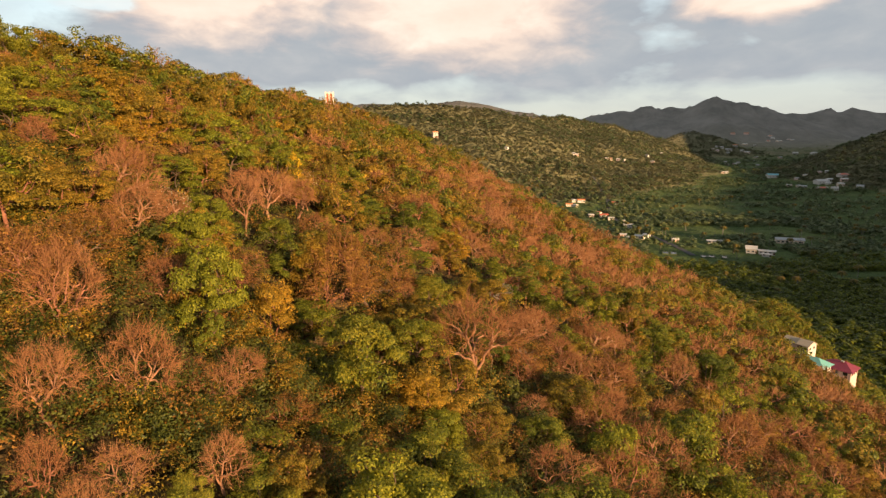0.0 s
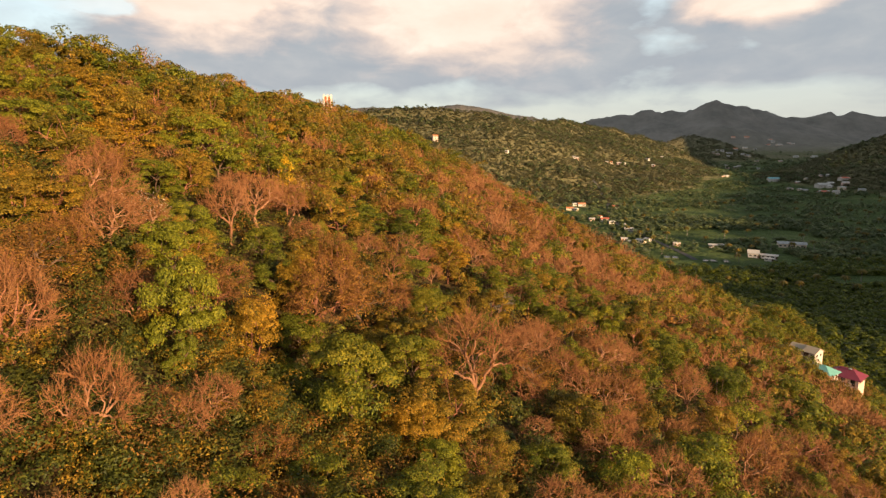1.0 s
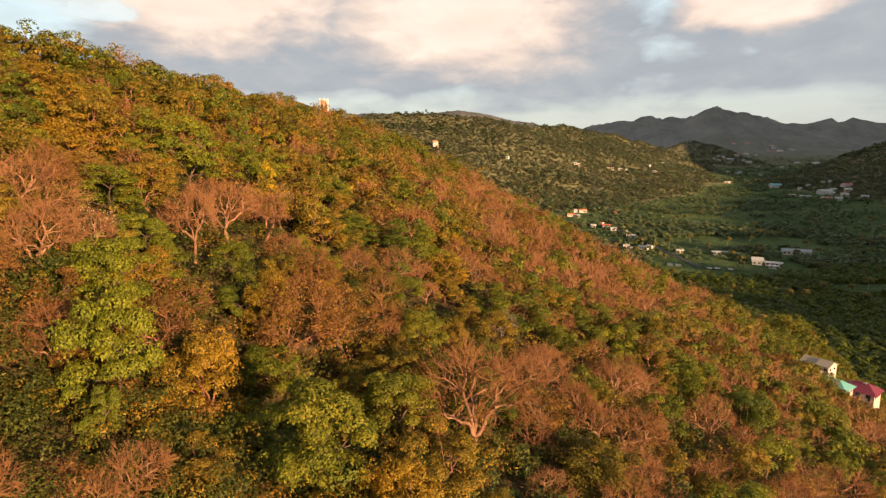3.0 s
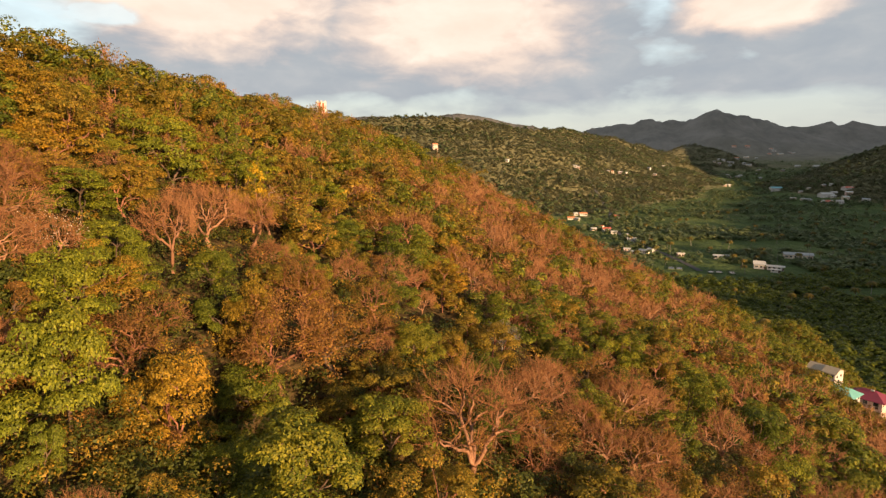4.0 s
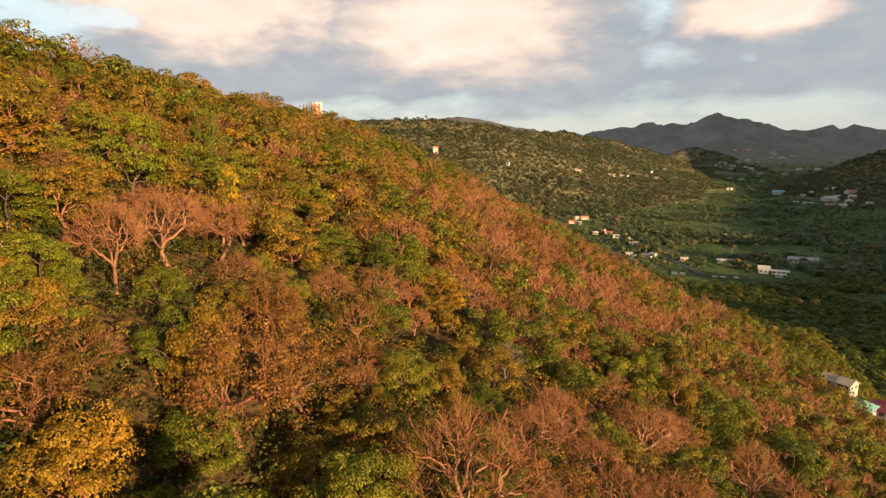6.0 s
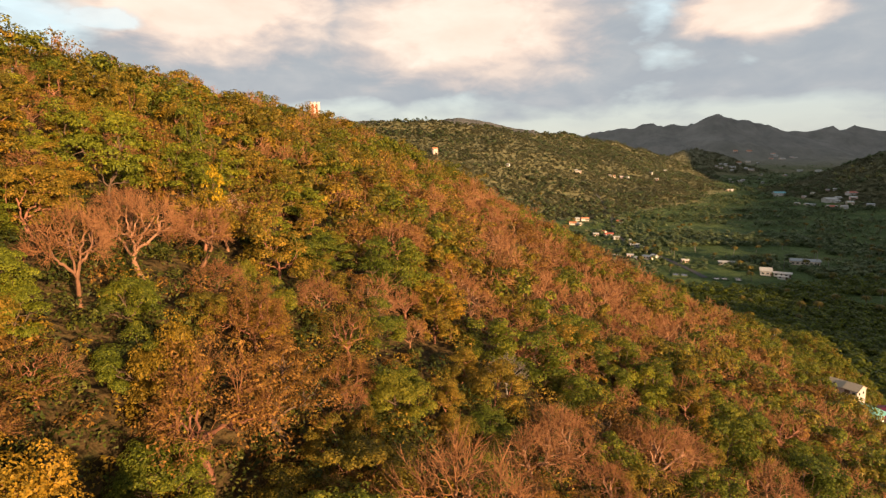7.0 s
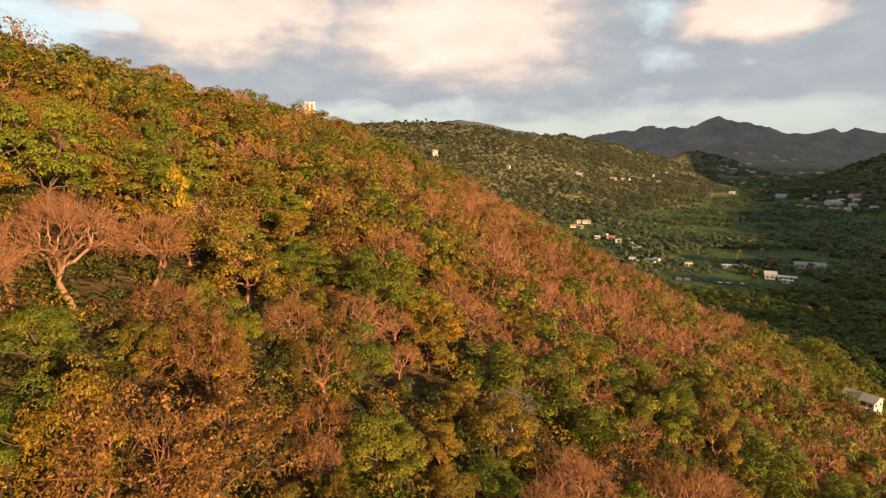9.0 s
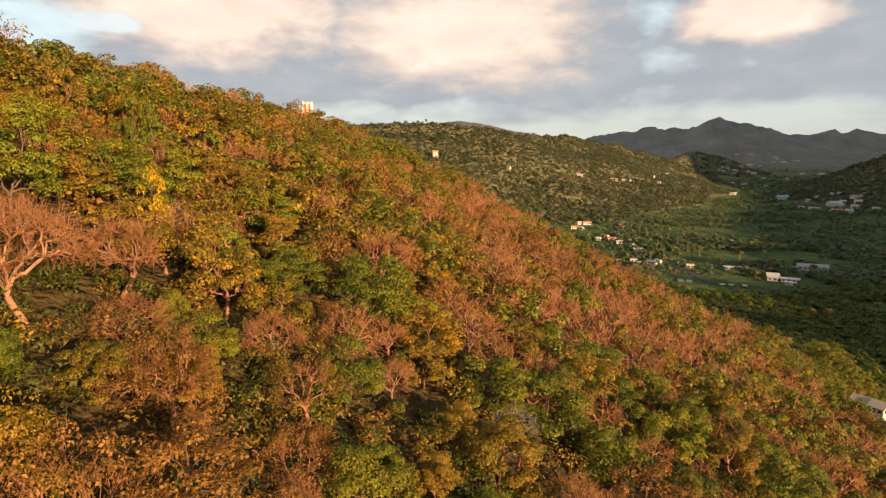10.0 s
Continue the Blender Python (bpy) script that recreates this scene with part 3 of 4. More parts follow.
def plant(kind, x, y, width, rng, near=True, tall=0.0):
    pool = (CLOSE if near and 7 < y < 82 and -34 < x < 15 else NEAR if near else MID)[kind]
    proto = pool[rng.randint(len(pool))]
    s = width / (9.4 if kind in CATEGORY else 8.0)
    up = tall / 8.2 if tall else s * (0.78 + 0.34 * rng.rand()) if s < 1.1 else s * 0.8
    m = pose(x, y, float(land(x, y)) - 0.25, rng.normal() * 3, rng.normal() * 3, rng.rand() * 360) @ Matrix.Diagonal((s, s, up, 1))
    ob = copy_thing(proto, m)
    ob.scale = m.to_scale()
    return tagged(ob, LABEL[kind], CATEGORY.get(kind, "tree"), kind + " trees on the hillside")


def kind_at(x, y, rng):
    """Which tree grows where: drifts of bare, green and ochre trees."""
    if y < 12 or (x < -7 and y < 34):
        return ("bare", "green", "green", "olive", "semi", "bare", "olive", "green")[rng.randint(8)]
    if x < -20 and y > 52 and rng.rand() < 0.75:
        return ("bright", "olive", "bright", "bright", "olive", "semi", "bare", "bare", "olive", "ochre")[rng.randint(10)]
    if x > 84 and y > 130 and rng.rand() < 0.8:
        return ("green", "olive", "green", "green", "olive")[rng.randint(5)]
    v = fbm(x / 22.0 + 3, y / 22.0 + 9, 3) * 1.6 + rng.normal() * 0.25
    low = 0.42 if x > 5 and y > 30 else (0.26 if x < -8 and y < 38 else -0.18)
    if v < -0.24 - low * 0.3:
        return "green" if rng.rand() < 0.8 else "bright"
    if v < 0.03 - low * 0.6:
        return ("olive", "olive", "olive", "green", "bright")[rng.randint(5)]
    if v < 0.11 - low * 0.8:
        return ("olive", "rust", "ochre", "olive", "olive", "semi")[rng.randint(6)]
    if v < 0.20 - low:
        return "semi"
    if x > 5 and y > 30 and rng.rand() < 0.09:
        return ("green", "olive", "olive")[rng.randint(3)]
    return "bare" if rng.rand() < 0.88 else "rust"


CLEARINGS = [(129, 196, 160, 227), (116, 182, 142, 214)]      # house plots


def build_hillside():
    rng = np.random.RandomState(3)
    taken = []
    for kind, spots in HEROES.items():
        for x, y, w in spots:
            w = min(w, 11.5 if y < 70 else 8.5)
            plant(kind, x, y, w, rng, y < 84, max(4.2, w * 0.9) + 0.4)
            taken += [(x, y, w * 0.4), (x * 0.92, y - w * 0.5, w * 0.2)]
    for kind, x, y, w, tall in (("bright", -17.6, 43.2, 6.2, 9.4), ("bright", -30.3, 84.0, 8.5, 9.6), ("olive", 150.0, 203.0, 6.0, 5.0), ("green", 157.0, 206.0, 6.0, 5.0), ("ochre", -15.0, 48.4, 6.8, 8.3), ("ochre", -13.9, 60.4, 5.6, 8.0), ("semi", -11.2, 59.0, 9.4, 10.0), ("bare", -21.2, 72.6, 8.0, 9.0), ("bare", -22.6, 66.4, 6.4, 8.4), ("bare", -17.5, 32.0, 5.4, 7.0), ("bare", -23.6, 35.4, 6.0, 7.6), ("bare", -19.6, 28.0, 4.2, 6.6), ("olive", -40.2, 106.5, 6.5, 11.0), ("green", -49.4, 107.8, 6.0, 9.0), ("green", -9.5, 55.0, 5.0, 3.8), ("green", -14.5, 53.0, 5.0, 3.6), ("green", -8.6, 49.8, 4.6, 3.6), ("green", -11.8, 47.0, 4.4, 3.8), ("green", -6.3, 43.7, 8.8, 9.4), ("yellow", -22.9, 91.2, 3.6, 8.4), ("green", -12.6, 49.9, 5.6, 3.8), ("green", -10.8, 52.0, 4.6, 3.6), ("green", -31.0, 108.0, 5.5, 12.0), ("olive", -35.5, 110.0, 4.5, 10.0), ("green", -39.0, 179.0, 8.0, 8.0), ("bright", -66.0, 92.0, 6.5, 5.8), ("olive", -63.0, 99.0, 6.0, 5.8), ("olive", 131.5, 203.0, 5.0, 5.0), ("green", 143.5, 205.5, 4.0, 3.6)):
        plant(kind, x, y, w, rng, True, tall)
        taken += [(x, y, w * 0.42)] + ([(x * 0.92, y - w * 0.5, w * 0.26)] if y < 75 else [])
    T = np.array(taken)
    far = []
    step = 4.0
    iy, ix = np.meshgrid(np.arange(int(-36 / step), int(290 / step)), np.arange(int(-130 / step), int(290 / step)), indexing="ij")
    xs = ((ix + 0.5 * (iy % 2) + rng.rand(*ix.shape) * 0.8 - 0.4) * step).ravel()
    ys = ((iy + rng.rand(*ix.shape) * 0.8 - 0.4) * step).ravel()
    crest = crest_at(ys)
    ok = (xs > -0.86 * ys - 34) & (xs < 0.95 * ys + 45) & (xs > crest - 22) & (hill(xs, ys) > floor_height(xs, ys) - 4)
    ok &= np.min(np.hypot(T[:, :1] - xs, T[:, 1:2] - ys) - T[:, 2:], 0) > 0.9
    for x0, y0, x1, y1 in CLEARINGS:
        ok &= ~((xs > x0) & (xs < x1) & (ys > y0) & (ys < y1))
    for x, y in zip(xs[ok], ys[ok]):
        kind = kind_at(x, y, rng)
        if rng.rand() < 0.06 and y < 100:
            continue      # gaps in the canopy
        w = 4.4 + 4.8 * rng.rand() ** 1.5
        if y < 36 and x < -6:
            w = min(w, 4.2)      # low growth under the bare trees
        if 100 < x < 150 and 150 < y < 222:
            w = min(w, 3.4)      # low scrub above the houses
        if -3 < y < 108 and -0.86 * y - 14 < x < min(60, 0.95 * y + 12) and x > crest_at(y) - 12:
            plant(kind, x, y, w, rng, y < 84 and x < 22)
        else:
            far.append((kind, x, y, w))
    return far


FAR_TREES = build_hillside()
doomed = {o.name for pool in (*CLOSE.values(), *NEAR.values(), *MID.values()) for proto in pool for o in (proto, *proto.children_recursive)}
for name in doomed:
    bpy.data.objects.remove(bpy.data.objects[name])


def quick_blades(rng, p, t, thick):
    """One thin triangle from each p to its t."""
    w = unit(np.cross(t - p, rng.normal(size=p.shape))) * thick
    V = np.stack([p - w, p + w, t], 1).reshape(-1, 3)
    return V, np.arange(len(V)).reshape(-1, 3)


def build_far_trees():
    """The same wood farther along the slope, too many to count."""
    rng = np.random.RandomState(9)
    alias = {"bright": "green", "grey": "bare", "yellow": "ochre"}
    words = {"green": "dense green crowns of far hillside trees", "olive": "olive crowns of far hillside trees", "ochre": "golden crowns of far hillside trees",
             "rust": "rust-brown crowns of far hillside trees", "bare": "pinkish bare twigs of far hillside trees", "semi": "half-bare twigs of far hillside trees"}
    for kind, label in words.items():
        A = np.array([(x, y, w) for k, x, y, w in FAR_TREES if alias.get(k, k) == kind])
        m = len(A)
        x, y, w = A.T
        z, h = land(x, y), w * (0.75 + 0.35 * rng.rand(m))
        base = np.stack([x, y, z], -1)
        v = unit(rng.normal(size=(m, 12, 3)) * np.array([1, 1, 0.7]) + np.array([0, 0, 0.45])) * (0.75 + 0.25 * rng.rand(m, 12, 1))
        cs = base[:, None] + np.array([0, 0, 0.5]) * h[:, None, None] + v * np.stack([w * 0.42, w * 0.42, h * 0.42], -1)[:, None]
        c, rad = cs.reshape(-1, 3), np.repeat(w * 0.17, 12)
        if kind in ("bare", "semi"):
            fork_at = base + np.array([0, 0, 0.3]) * h[:, None]
            f = np.repeat(fork_at, 12, 0)
            q = 18
            p = f[:, None] + (c - f)[:, None] * (0.6 + 0.4 * rng.rand(len(c), q, 1)) + rng.normal(size=(len(c), q, 3)) * 0.4
            d = unit(unit(c - f)[:, None] + rng.normal(size=(len(c), q, 3)) * 0.6 + np.array([0, 0, 0.2]))
            t = p + d * (np.repeat(w, 12) * 0.15)[:, None, None] * (0.6 + 0.7 * rng.rand(len(c), q, 1))
            V, F = quick_blades(rng, p.reshape(-1, 3), t.reshape(-1, 3), 0.055)
            tagged(new("hillside_wood", mesh_np("hillside_wood", V, F, TWIG)), label, "woodland", kind="stuff")
            wood = [tube(np.stack([base[i] - (0, 0, 0.5), fork_at[i]]), (0.17, 0.12), 4) for i in range(m)]
            wood += [tube(np.stack([f[i], (f[i] + c[i]) / 2 + rng.normal(size=3) * 0.25, c[i]]), (0.07, 0.05, 0.02), 3) for i in range(len(c)) if i % 3 == 0]
            tagged(new("hillside_limbs", mesh_np("hillside_limbs", *join(wood), PALE_BARK)), "pale limbs of far leafless trees", "woodland", kind="stuff")
            if kind == "semi":
                tagged(new("hillside_leaves", mesh_np("hillside_leaves", *leaves(rng, c, rad, 24, 0.4, 0.28, corners=3), LEAF["olive"])), "thin olive leaves of half-bare trees", "woodland", kind="stuff")
        else:
            tagged(new("hillside_wood", mesh_np("hillside_wood", *leaves(rng, c, rad, 72, 0.37, 0.29, 0.5, 0.75, corners=3), LEAF[kind])), label, "woodland", kind="stuff")


build_far_trees()


def scatter(rng, count, y0, y1, a0, a1, keep, bias=1.0):
    """Places in a wedge of the plan for which keep() holds."""
    got = np.zeros((0, 2))
    while len(got) < count:
        y = y0 + (y1 - y0) * rng.rand(count * 2) ** bias
        x = (a0 + (a1 - a0) * rng.rand(count * 2)) * y
        got = np.concatenate([got, np.stack([x, y], -1)[keep(x, y)]])
    return got[:count].T


def build_scrub():
    """Low bushes that fill the gaps between the trunks."""
    rng = np.random.RandomState(21)

    def keep(x, y):
        ok = (x > crest_at(y) - 6) & (hill(x, y) > floor_height(x, y) - 2)
        for x0, y0, x1, y1 in CLEARINGS:
            ok &= ~((x > x0) & (x < x1) & (y > y0) & (y < y1))
        return ok

    # the green kind takes leaves with the gaps' shade painted in
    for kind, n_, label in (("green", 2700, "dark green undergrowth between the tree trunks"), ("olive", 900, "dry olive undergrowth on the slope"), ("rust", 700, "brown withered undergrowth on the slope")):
        x, y = np.concatenate([scatter(rng, n_ - (1300 if kind == "green" else 150), 30, 225, -0.86, 0.95, keep, 1.7), scatter(rng, 1300 if kind == "green" else 150, 6, 82, -0.9, 0.6, keep)], 1)
        r = 0.9 + 1.2 * rng.rand(n_)
        cs = np.stack([x, y, land(x, y) + r * 0.6], -1)[:, None] + unit(rng.normal(size=(n_, 4, 3))) * (r * 0.65)[:, None, None]
        near, beside = np.repeat(y < 88, 4), np.repeat(y < 46, 4)
        c, rr = cs.reshape(-1, 3), np.repeat(r * 0.55, 4)
        V, F = join([leaves(rng, c[near & ~beside], rr[near & ~beside], 50, 0.2, 0.14, corners=3), leaves(rng, c[beside], rr[beside], 90, 0.13, 0.1, corners=3), leaves(rng, c[~near], rr[~near], 24, 0.4, 0.28, corners=3)])
        tagged(new("undergrowth", mesh_np("undergrowth", V, F, LEAF["shaded_shrub" if kind == "green" else kind])), label, "undergrowth", kind="stuff")


build_scrub()


def clump_wood(name, label, x, y, w, rng, mat, quads, size, up=0.42):
    """Distant trees, each a handful of leaf masses."""
    cs = np.stack([x, y, land(x, y) + w * up], -1)[:, None] + unit(rng.normal(size=(len(x), 3, 3))) * (w * 0.24)[:, None, None]
    pieces = []
    for lo in np.unique(np.floor(w)):
        sel = np.floor(w) == lo
        pieces.append(leaves(rng, cs[sel].reshape(-1, 3), np.repeat(w[sel] * 0.32, 3), quads, (lo + 0.5) * size, (lo + 0.5) * size * 0.75, 1.6, corners=3))
    tagged(new(name, mesh_np(name, *join(pieces), mat)), label, "woodland", kind="stuff")


def build_distance():
    rng = np.random.RandomState(33)

    def on_floor(x, y):
        wood = fbm(x / 90.0 + 50, y / 40.0 + 20, 3)
        ok = (hill(x, y) < floor_height(x, y) + 2) & ((wood > -0.03) | (rng.rand(len(x)) < 0.12) | (y < 520)) & (rng.rand(len(x)) > (y - 1500) / 650)
        for x0, y0, x1, y1 in PLOTS:
            ok &= ~((x > x0) & (x < x1) & (y > y0) & (y < y1))
        return ok

    x, y = scatter(rng, 17000, 150, 2150, -0.25, 0.85, on_floor, 1.2)
    x, y = np.concatenate([(x, y), scatter(rng, 4200, 330, 820, 0.0, 0.85, on_floor), scatter(rng, 3600, 230, 520, 0.2, 0.9, on_floor)], 1)
    w, close = 3 + 5.5 * rng.rand(len(x)) ** 1.6, y < 560
    clump_wood("valley_trees", "dark green trees and orchards on the shaded valley floor", x[~close], y[~close], w[~close], rng, VALLEY_LEAF, 7, 0.48)
    clump_wood("valley_trees", "dense dark green trees at the foot of the hill", x[close], y[close], w[close], rng, LEAF["green"], 20, 0.2)
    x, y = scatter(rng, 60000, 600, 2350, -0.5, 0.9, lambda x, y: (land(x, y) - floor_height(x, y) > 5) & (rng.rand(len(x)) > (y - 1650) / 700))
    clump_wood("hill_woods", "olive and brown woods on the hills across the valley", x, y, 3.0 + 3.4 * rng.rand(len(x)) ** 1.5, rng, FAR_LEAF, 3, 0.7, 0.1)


PLOTS = [(295, 535, 345, 590), (345, 596, 400, 640), (205, 528, 295, 592), (250, 650, 430, 715), (320, 465, 420, 500), (640, 930, 760, 990), (300, 820, 520, 860), (180, 640, 240, 665)]
build_distance()


# ---- houses ----
GLASS, n_ = material("window_glass")
finish(n_, n_.add("ShaderNodeBsdfPrincipled", Base_Color=(0.03, 0.035, 0.04, 1), Roughness=0.12).outputs[0])
WALL = {"white": plain("white_render", (0.60, 0.57, 0.54)), "cream": plain("cream_render", (0.72, 0.60, 0.48)), "pink": plain("pink_render", (0.72, 0.52, 0.45)), "blush": plain("blush_white_render", (0.58, 0.49, 0.46)), "grey": plain("bare_concrete", (0.42, 0.40, 0.37))}
ROOF = {"red": plain("red_roof_sheet", (0.52, 0.14, 0.08), 0.55), "orange": plain("orange_roof_sheet", (0.62, 0.24, 0.10), 0.55), "white": plain("white_roof_sheet", (0.50, 0.49, 0.47), 0.6),
        "grey": plain("zinc_roof_sheet", (0.36, 0.37, 0.38), 0.45, 0.2), "blue": plain("blue_roof_sheet", (0.16, 0.40, 0.46), 0.5), "tan": plain("weathered_tan_roof", (0.46, 0.38, 0.28), 0.7),
        "teal": plain("teal_roof_sheet", (0.16, 0.42, 0.40), 0.5), "magenta": plain("crimson_roof_sheet", (0.20, 0.03, 0.06), 0.6)}
TIMBER_AND_SHADE = plain("dark_timber", (0.10, 0.06, 0.04))


def box(bm, x0, y0, z0, x1, y1, z1):
    m = Matrix.Translation(((x0 + x1) / 2, (y0 + y1) / 2, (z0 + z1) / 2)) @ Matrix.Diagonal((x1 - x0, y1 - y0, z1 - z0, 1))
    bmesh.ops.create_cube(bm, size=1.0, matrix=m)


def box_mesh(name, mat, *boxes):
    bm = bmesh.new()
    for b in boxes:
        box(bm, *b)
    return bm_mesh(name, bm, mat)


def gable_wall(w, d, h, rise, sink, mat):
    """Walls up to the roof, with the two gables."""
    bm = bmesh.new()
    a, b = w / 2, d / 2
    v = [bm.verts.new(p) for p in ((-a, -b, -sink), (a, -b, -sink), (a, b, -sink), (-a, b, -sink), (-a, -b, h), (a, -b, h), (a, b, h), (-a, b, h), (-a, 0, h + rise), (a, 0, h + rise))]
    for f in ((0, 1, 5, 4), (1, 2, 6, 9, 5), (2, 3, 7, 6), (3, 0, 4, 8, 7), (3, 2, 1, 0), (4, 5, 9, 8), (6, 7, 8, 9)):
        bm.faces.new([v[i] for i in f])
    return bm_mesh("wall", bm, mat)


def roof_mesh(w, d, h, rise, mat, hip=0.0, over=0.5, thick=0.14):
    """A gable roof, or hipped by that much at the ends, as a folded sheet with thickness."""
    bm = bmesh.new()
    a, b = w / 2 + over, d / 2 + over
    drop = rise * over / (d / 2)
    rings = []
    for dz in (0.02, 0.02 + thick):
        rings.append([bm.verts.new(p) for p in ((-a, -b, h - drop + dz), (a, -b, h - drop + dz), (a, b, h - drop + dz), (-a, b, h - drop + dz), (-a + hip, 0, h + rise + dz), (a - hip, 0, h + rise + dz))])
    lo, hi = rings
    for f in ((0, 1, 5, 4), (2, 3, 4, 5)):
        bm.faces.new([hi[i] for i in f])
        bm.faces.new([lo[i] for i in reversed(f)])
    if hip:
        for f in ((1, 2, 5), (3, 0, 4)):
            bm.faces.new([hi[i] for i in f])
            bm.faces.new([lo[i] for i in reversed(f)])
    rim = (0, 1, 2, 3) if hip else (0, 1, 5, 2, 3, 4)
    for i, k in zip(rim, rim[1:] + rim[:1]):
        bm.faces.new([lo[i], lo[k], hi[k], hi[i]])
    return bm_mesh("roof", bm, mat)


def add_window(parent, x, y, z, w, h, side):
    """A window with frame, pane and sill on a front (side 0) or right wall (side 1)."""
    win = part("window", box_mesh("window", WALL["white"], (-w / 2 - 0.08, -0.04, -0.08, w / 2 + 0.08, 0.05, h + 0.08)), parent)
    pane = part("pane", box_mesh("pane", GLASS, (-w / 2, -0.06, 0, -0.03, 0.0, h), (0.03, -0.06, 0, w / 2, 0.0, h)), win)
    part("sill", box_mesh("sill", WALL["grey"], (-w / 2 - 0.12, -0.14, -0.14, w / 2 + 0.12, 0.03, -0.06)), win)
    win.location = (x, y, z)
    win.rotation_euler = (0, 0, radians(90) * side)
    return win


def small_house(x, y, w, turn, colour, rng, group):
    d, h = w * (0.6 + 0.15 * rng.rand()), 2.8 + (2.2 if w > 11 and y < 1400 and rng.rand() < 0.4 else 0.0)
    rise = d * 0.2
    root = new("house")
    root.matrix_world = pose(x, y, float(land(x, y)) + 0.3, 0, 0, turn - 20)
    tone = ("white", "white", "cream", "pink")[rng.randint(4)]
    part("wall", gable_wall(w, d, h, rise, 3.0, WALL[tone]), root)
    part("roof", roof_mesh(w, d, h, rise, ROOF[colour], hip=d * 0.45 if rng.rand() < 0.4 else 0.0), root)
    for i in range(3 if w > 10 else 2):
        add_window(root, -w / 2 + w * (i + 0.8) / (3.6 if w > 10 else 2.6), -d / 2, 1.0, 1.3, 1.2, 0)
    part("door", box_mesh("door", TIMBER_AND_SHADE, (w * 0.36, -d / 2 - 0.05, 0.0, w * 0.36 + 0.95, -d / 2 + 0.02, 2.05)), root)
    word = {"red": "red sheet", "orange": "orange tiled", "white": "pale sheet", "grey": "zinc", "blue": "blue sheet"}[colour]
    return tagged(root, f"small {tone} rendered house under a {word} roof", "house", group)


VILLAGE = [(188.4, 872.6, 10.1, 11, 'orange'), (211.2, 896.7, 11.3, 20, 'orange'), (200.3, 897.2, 7.0, 34, 'white'), (196.1, 866.7, 7.0, -34, 'white'), (259.3, 889.7, 10.5, 15, 'red'), (215.0, 807.6, 7.9, -26, 'orange'), (200.3, 788.5, 7.0, 23, 'white'), (216.7, 786.1, 10.8, 20, 'red'), (220.1, 764.0, 7.5, 20, 'white'), (228.6, 744.4, 7.0, 22, 'grey'), (227.1, 713.0, 9.9, 1, 'white'), (229.3, 695.1, 7.0, 15, 'white'), (185.5, 647.1, 7.6, 9, 'white'), (203.0, 652.4, 7.0, 3, 'white'), (203.7, 637.2, 7.0, 17, 'grey'), (218.3, 643.0, 9.6, -32, 'grey'), (228.2, 650.2, 7.0, -35, 'white'), (251.1, 626.1, 7.0, 20, 'white')]
RIGHT_VILLAGE = [(701.6, 1257.7, 21.9, 11, 'blue'), (724.7, 1209.1, 8.1, 20, 'white'), (744.2, 1214.0, 7.0, 34, 'white'), (666.3, 1133.9, 10.0, -34, 'white'), (678.6, 1124.1, 7.5, 15, 'white'), (684.9, 1115.4, 8.7, -26, 'grey'), (737.5, 1148.8, 23.4, 23, 'white'), (755.6, 1154.0, 11.8, 20, 'white'), (742.9, 1135.6, 10.3, 20, 'white'), (781.7, 1153.8, 18.6, 22, 'red'), (766.6, 1127.1, 11.7, 1, 'white'), (748.0, 1107.9, 11.5, 15, 'white'), (698.7, 1082.7, 17.2, 9, 'red'), (715.3, 1073.9, 11.1, 3, 'white'), (766.9, 1202.4, 8.1, 17, 'grey'), (776.0, 1194.2, 7.0, -32, 'white'), (763.3, 1074.9, 11.3, -35, 'grey')]
FAR_VILLAGE = [(811.1, 1789.4, 7.5, 11, 'white'), (830.6, 1806.9, 7.6, 20, 'white'), (843.5, 1805.3, 11.4, 34, 'white'), (821.7, 1782.2, 9.4, -34, 'white'), (860.3, 1803.8, 9.5, 15, 'white'), (875.6, 1814.2, 9.6, -26, 'white'), (849.7, 1773.2, 9.4, 23, 'white'), (908.9, 1855.9, 13.8, 20, 'orange'), (1105.0, 2182.7, 16.4, 20, 'white'), (909.9, 1810.5, 9.7, 22, 'white'), (918.6, 1797.0, 15.4, 1, 'grey'), (1131.6, 2162.1, 9.3, 15, 'grey'), (1198.6, 2473.4, 15.8, 9, 'orange'), (1265.8, 2495.7, 18.7, 3, 'orange'), (1371.9, 2507.4, 16.4, 17, 'orange'), (1371.7, 2484.7, 13.6, -32, 'white'), (1343.8, 2465.8, 16.1, -35, 'red'), (1365.5, 2426.2, 21.3, 20, 'white'), (1457.6, 2518.7, 13.9, -14, 'white'), (1465.0, 2502.7, 13.9, -14, 'white'), (1103.0, 1861.3, 14.5, 3, 'white'), (1140.5, 1828.9, 16.5, 21, 'white')]
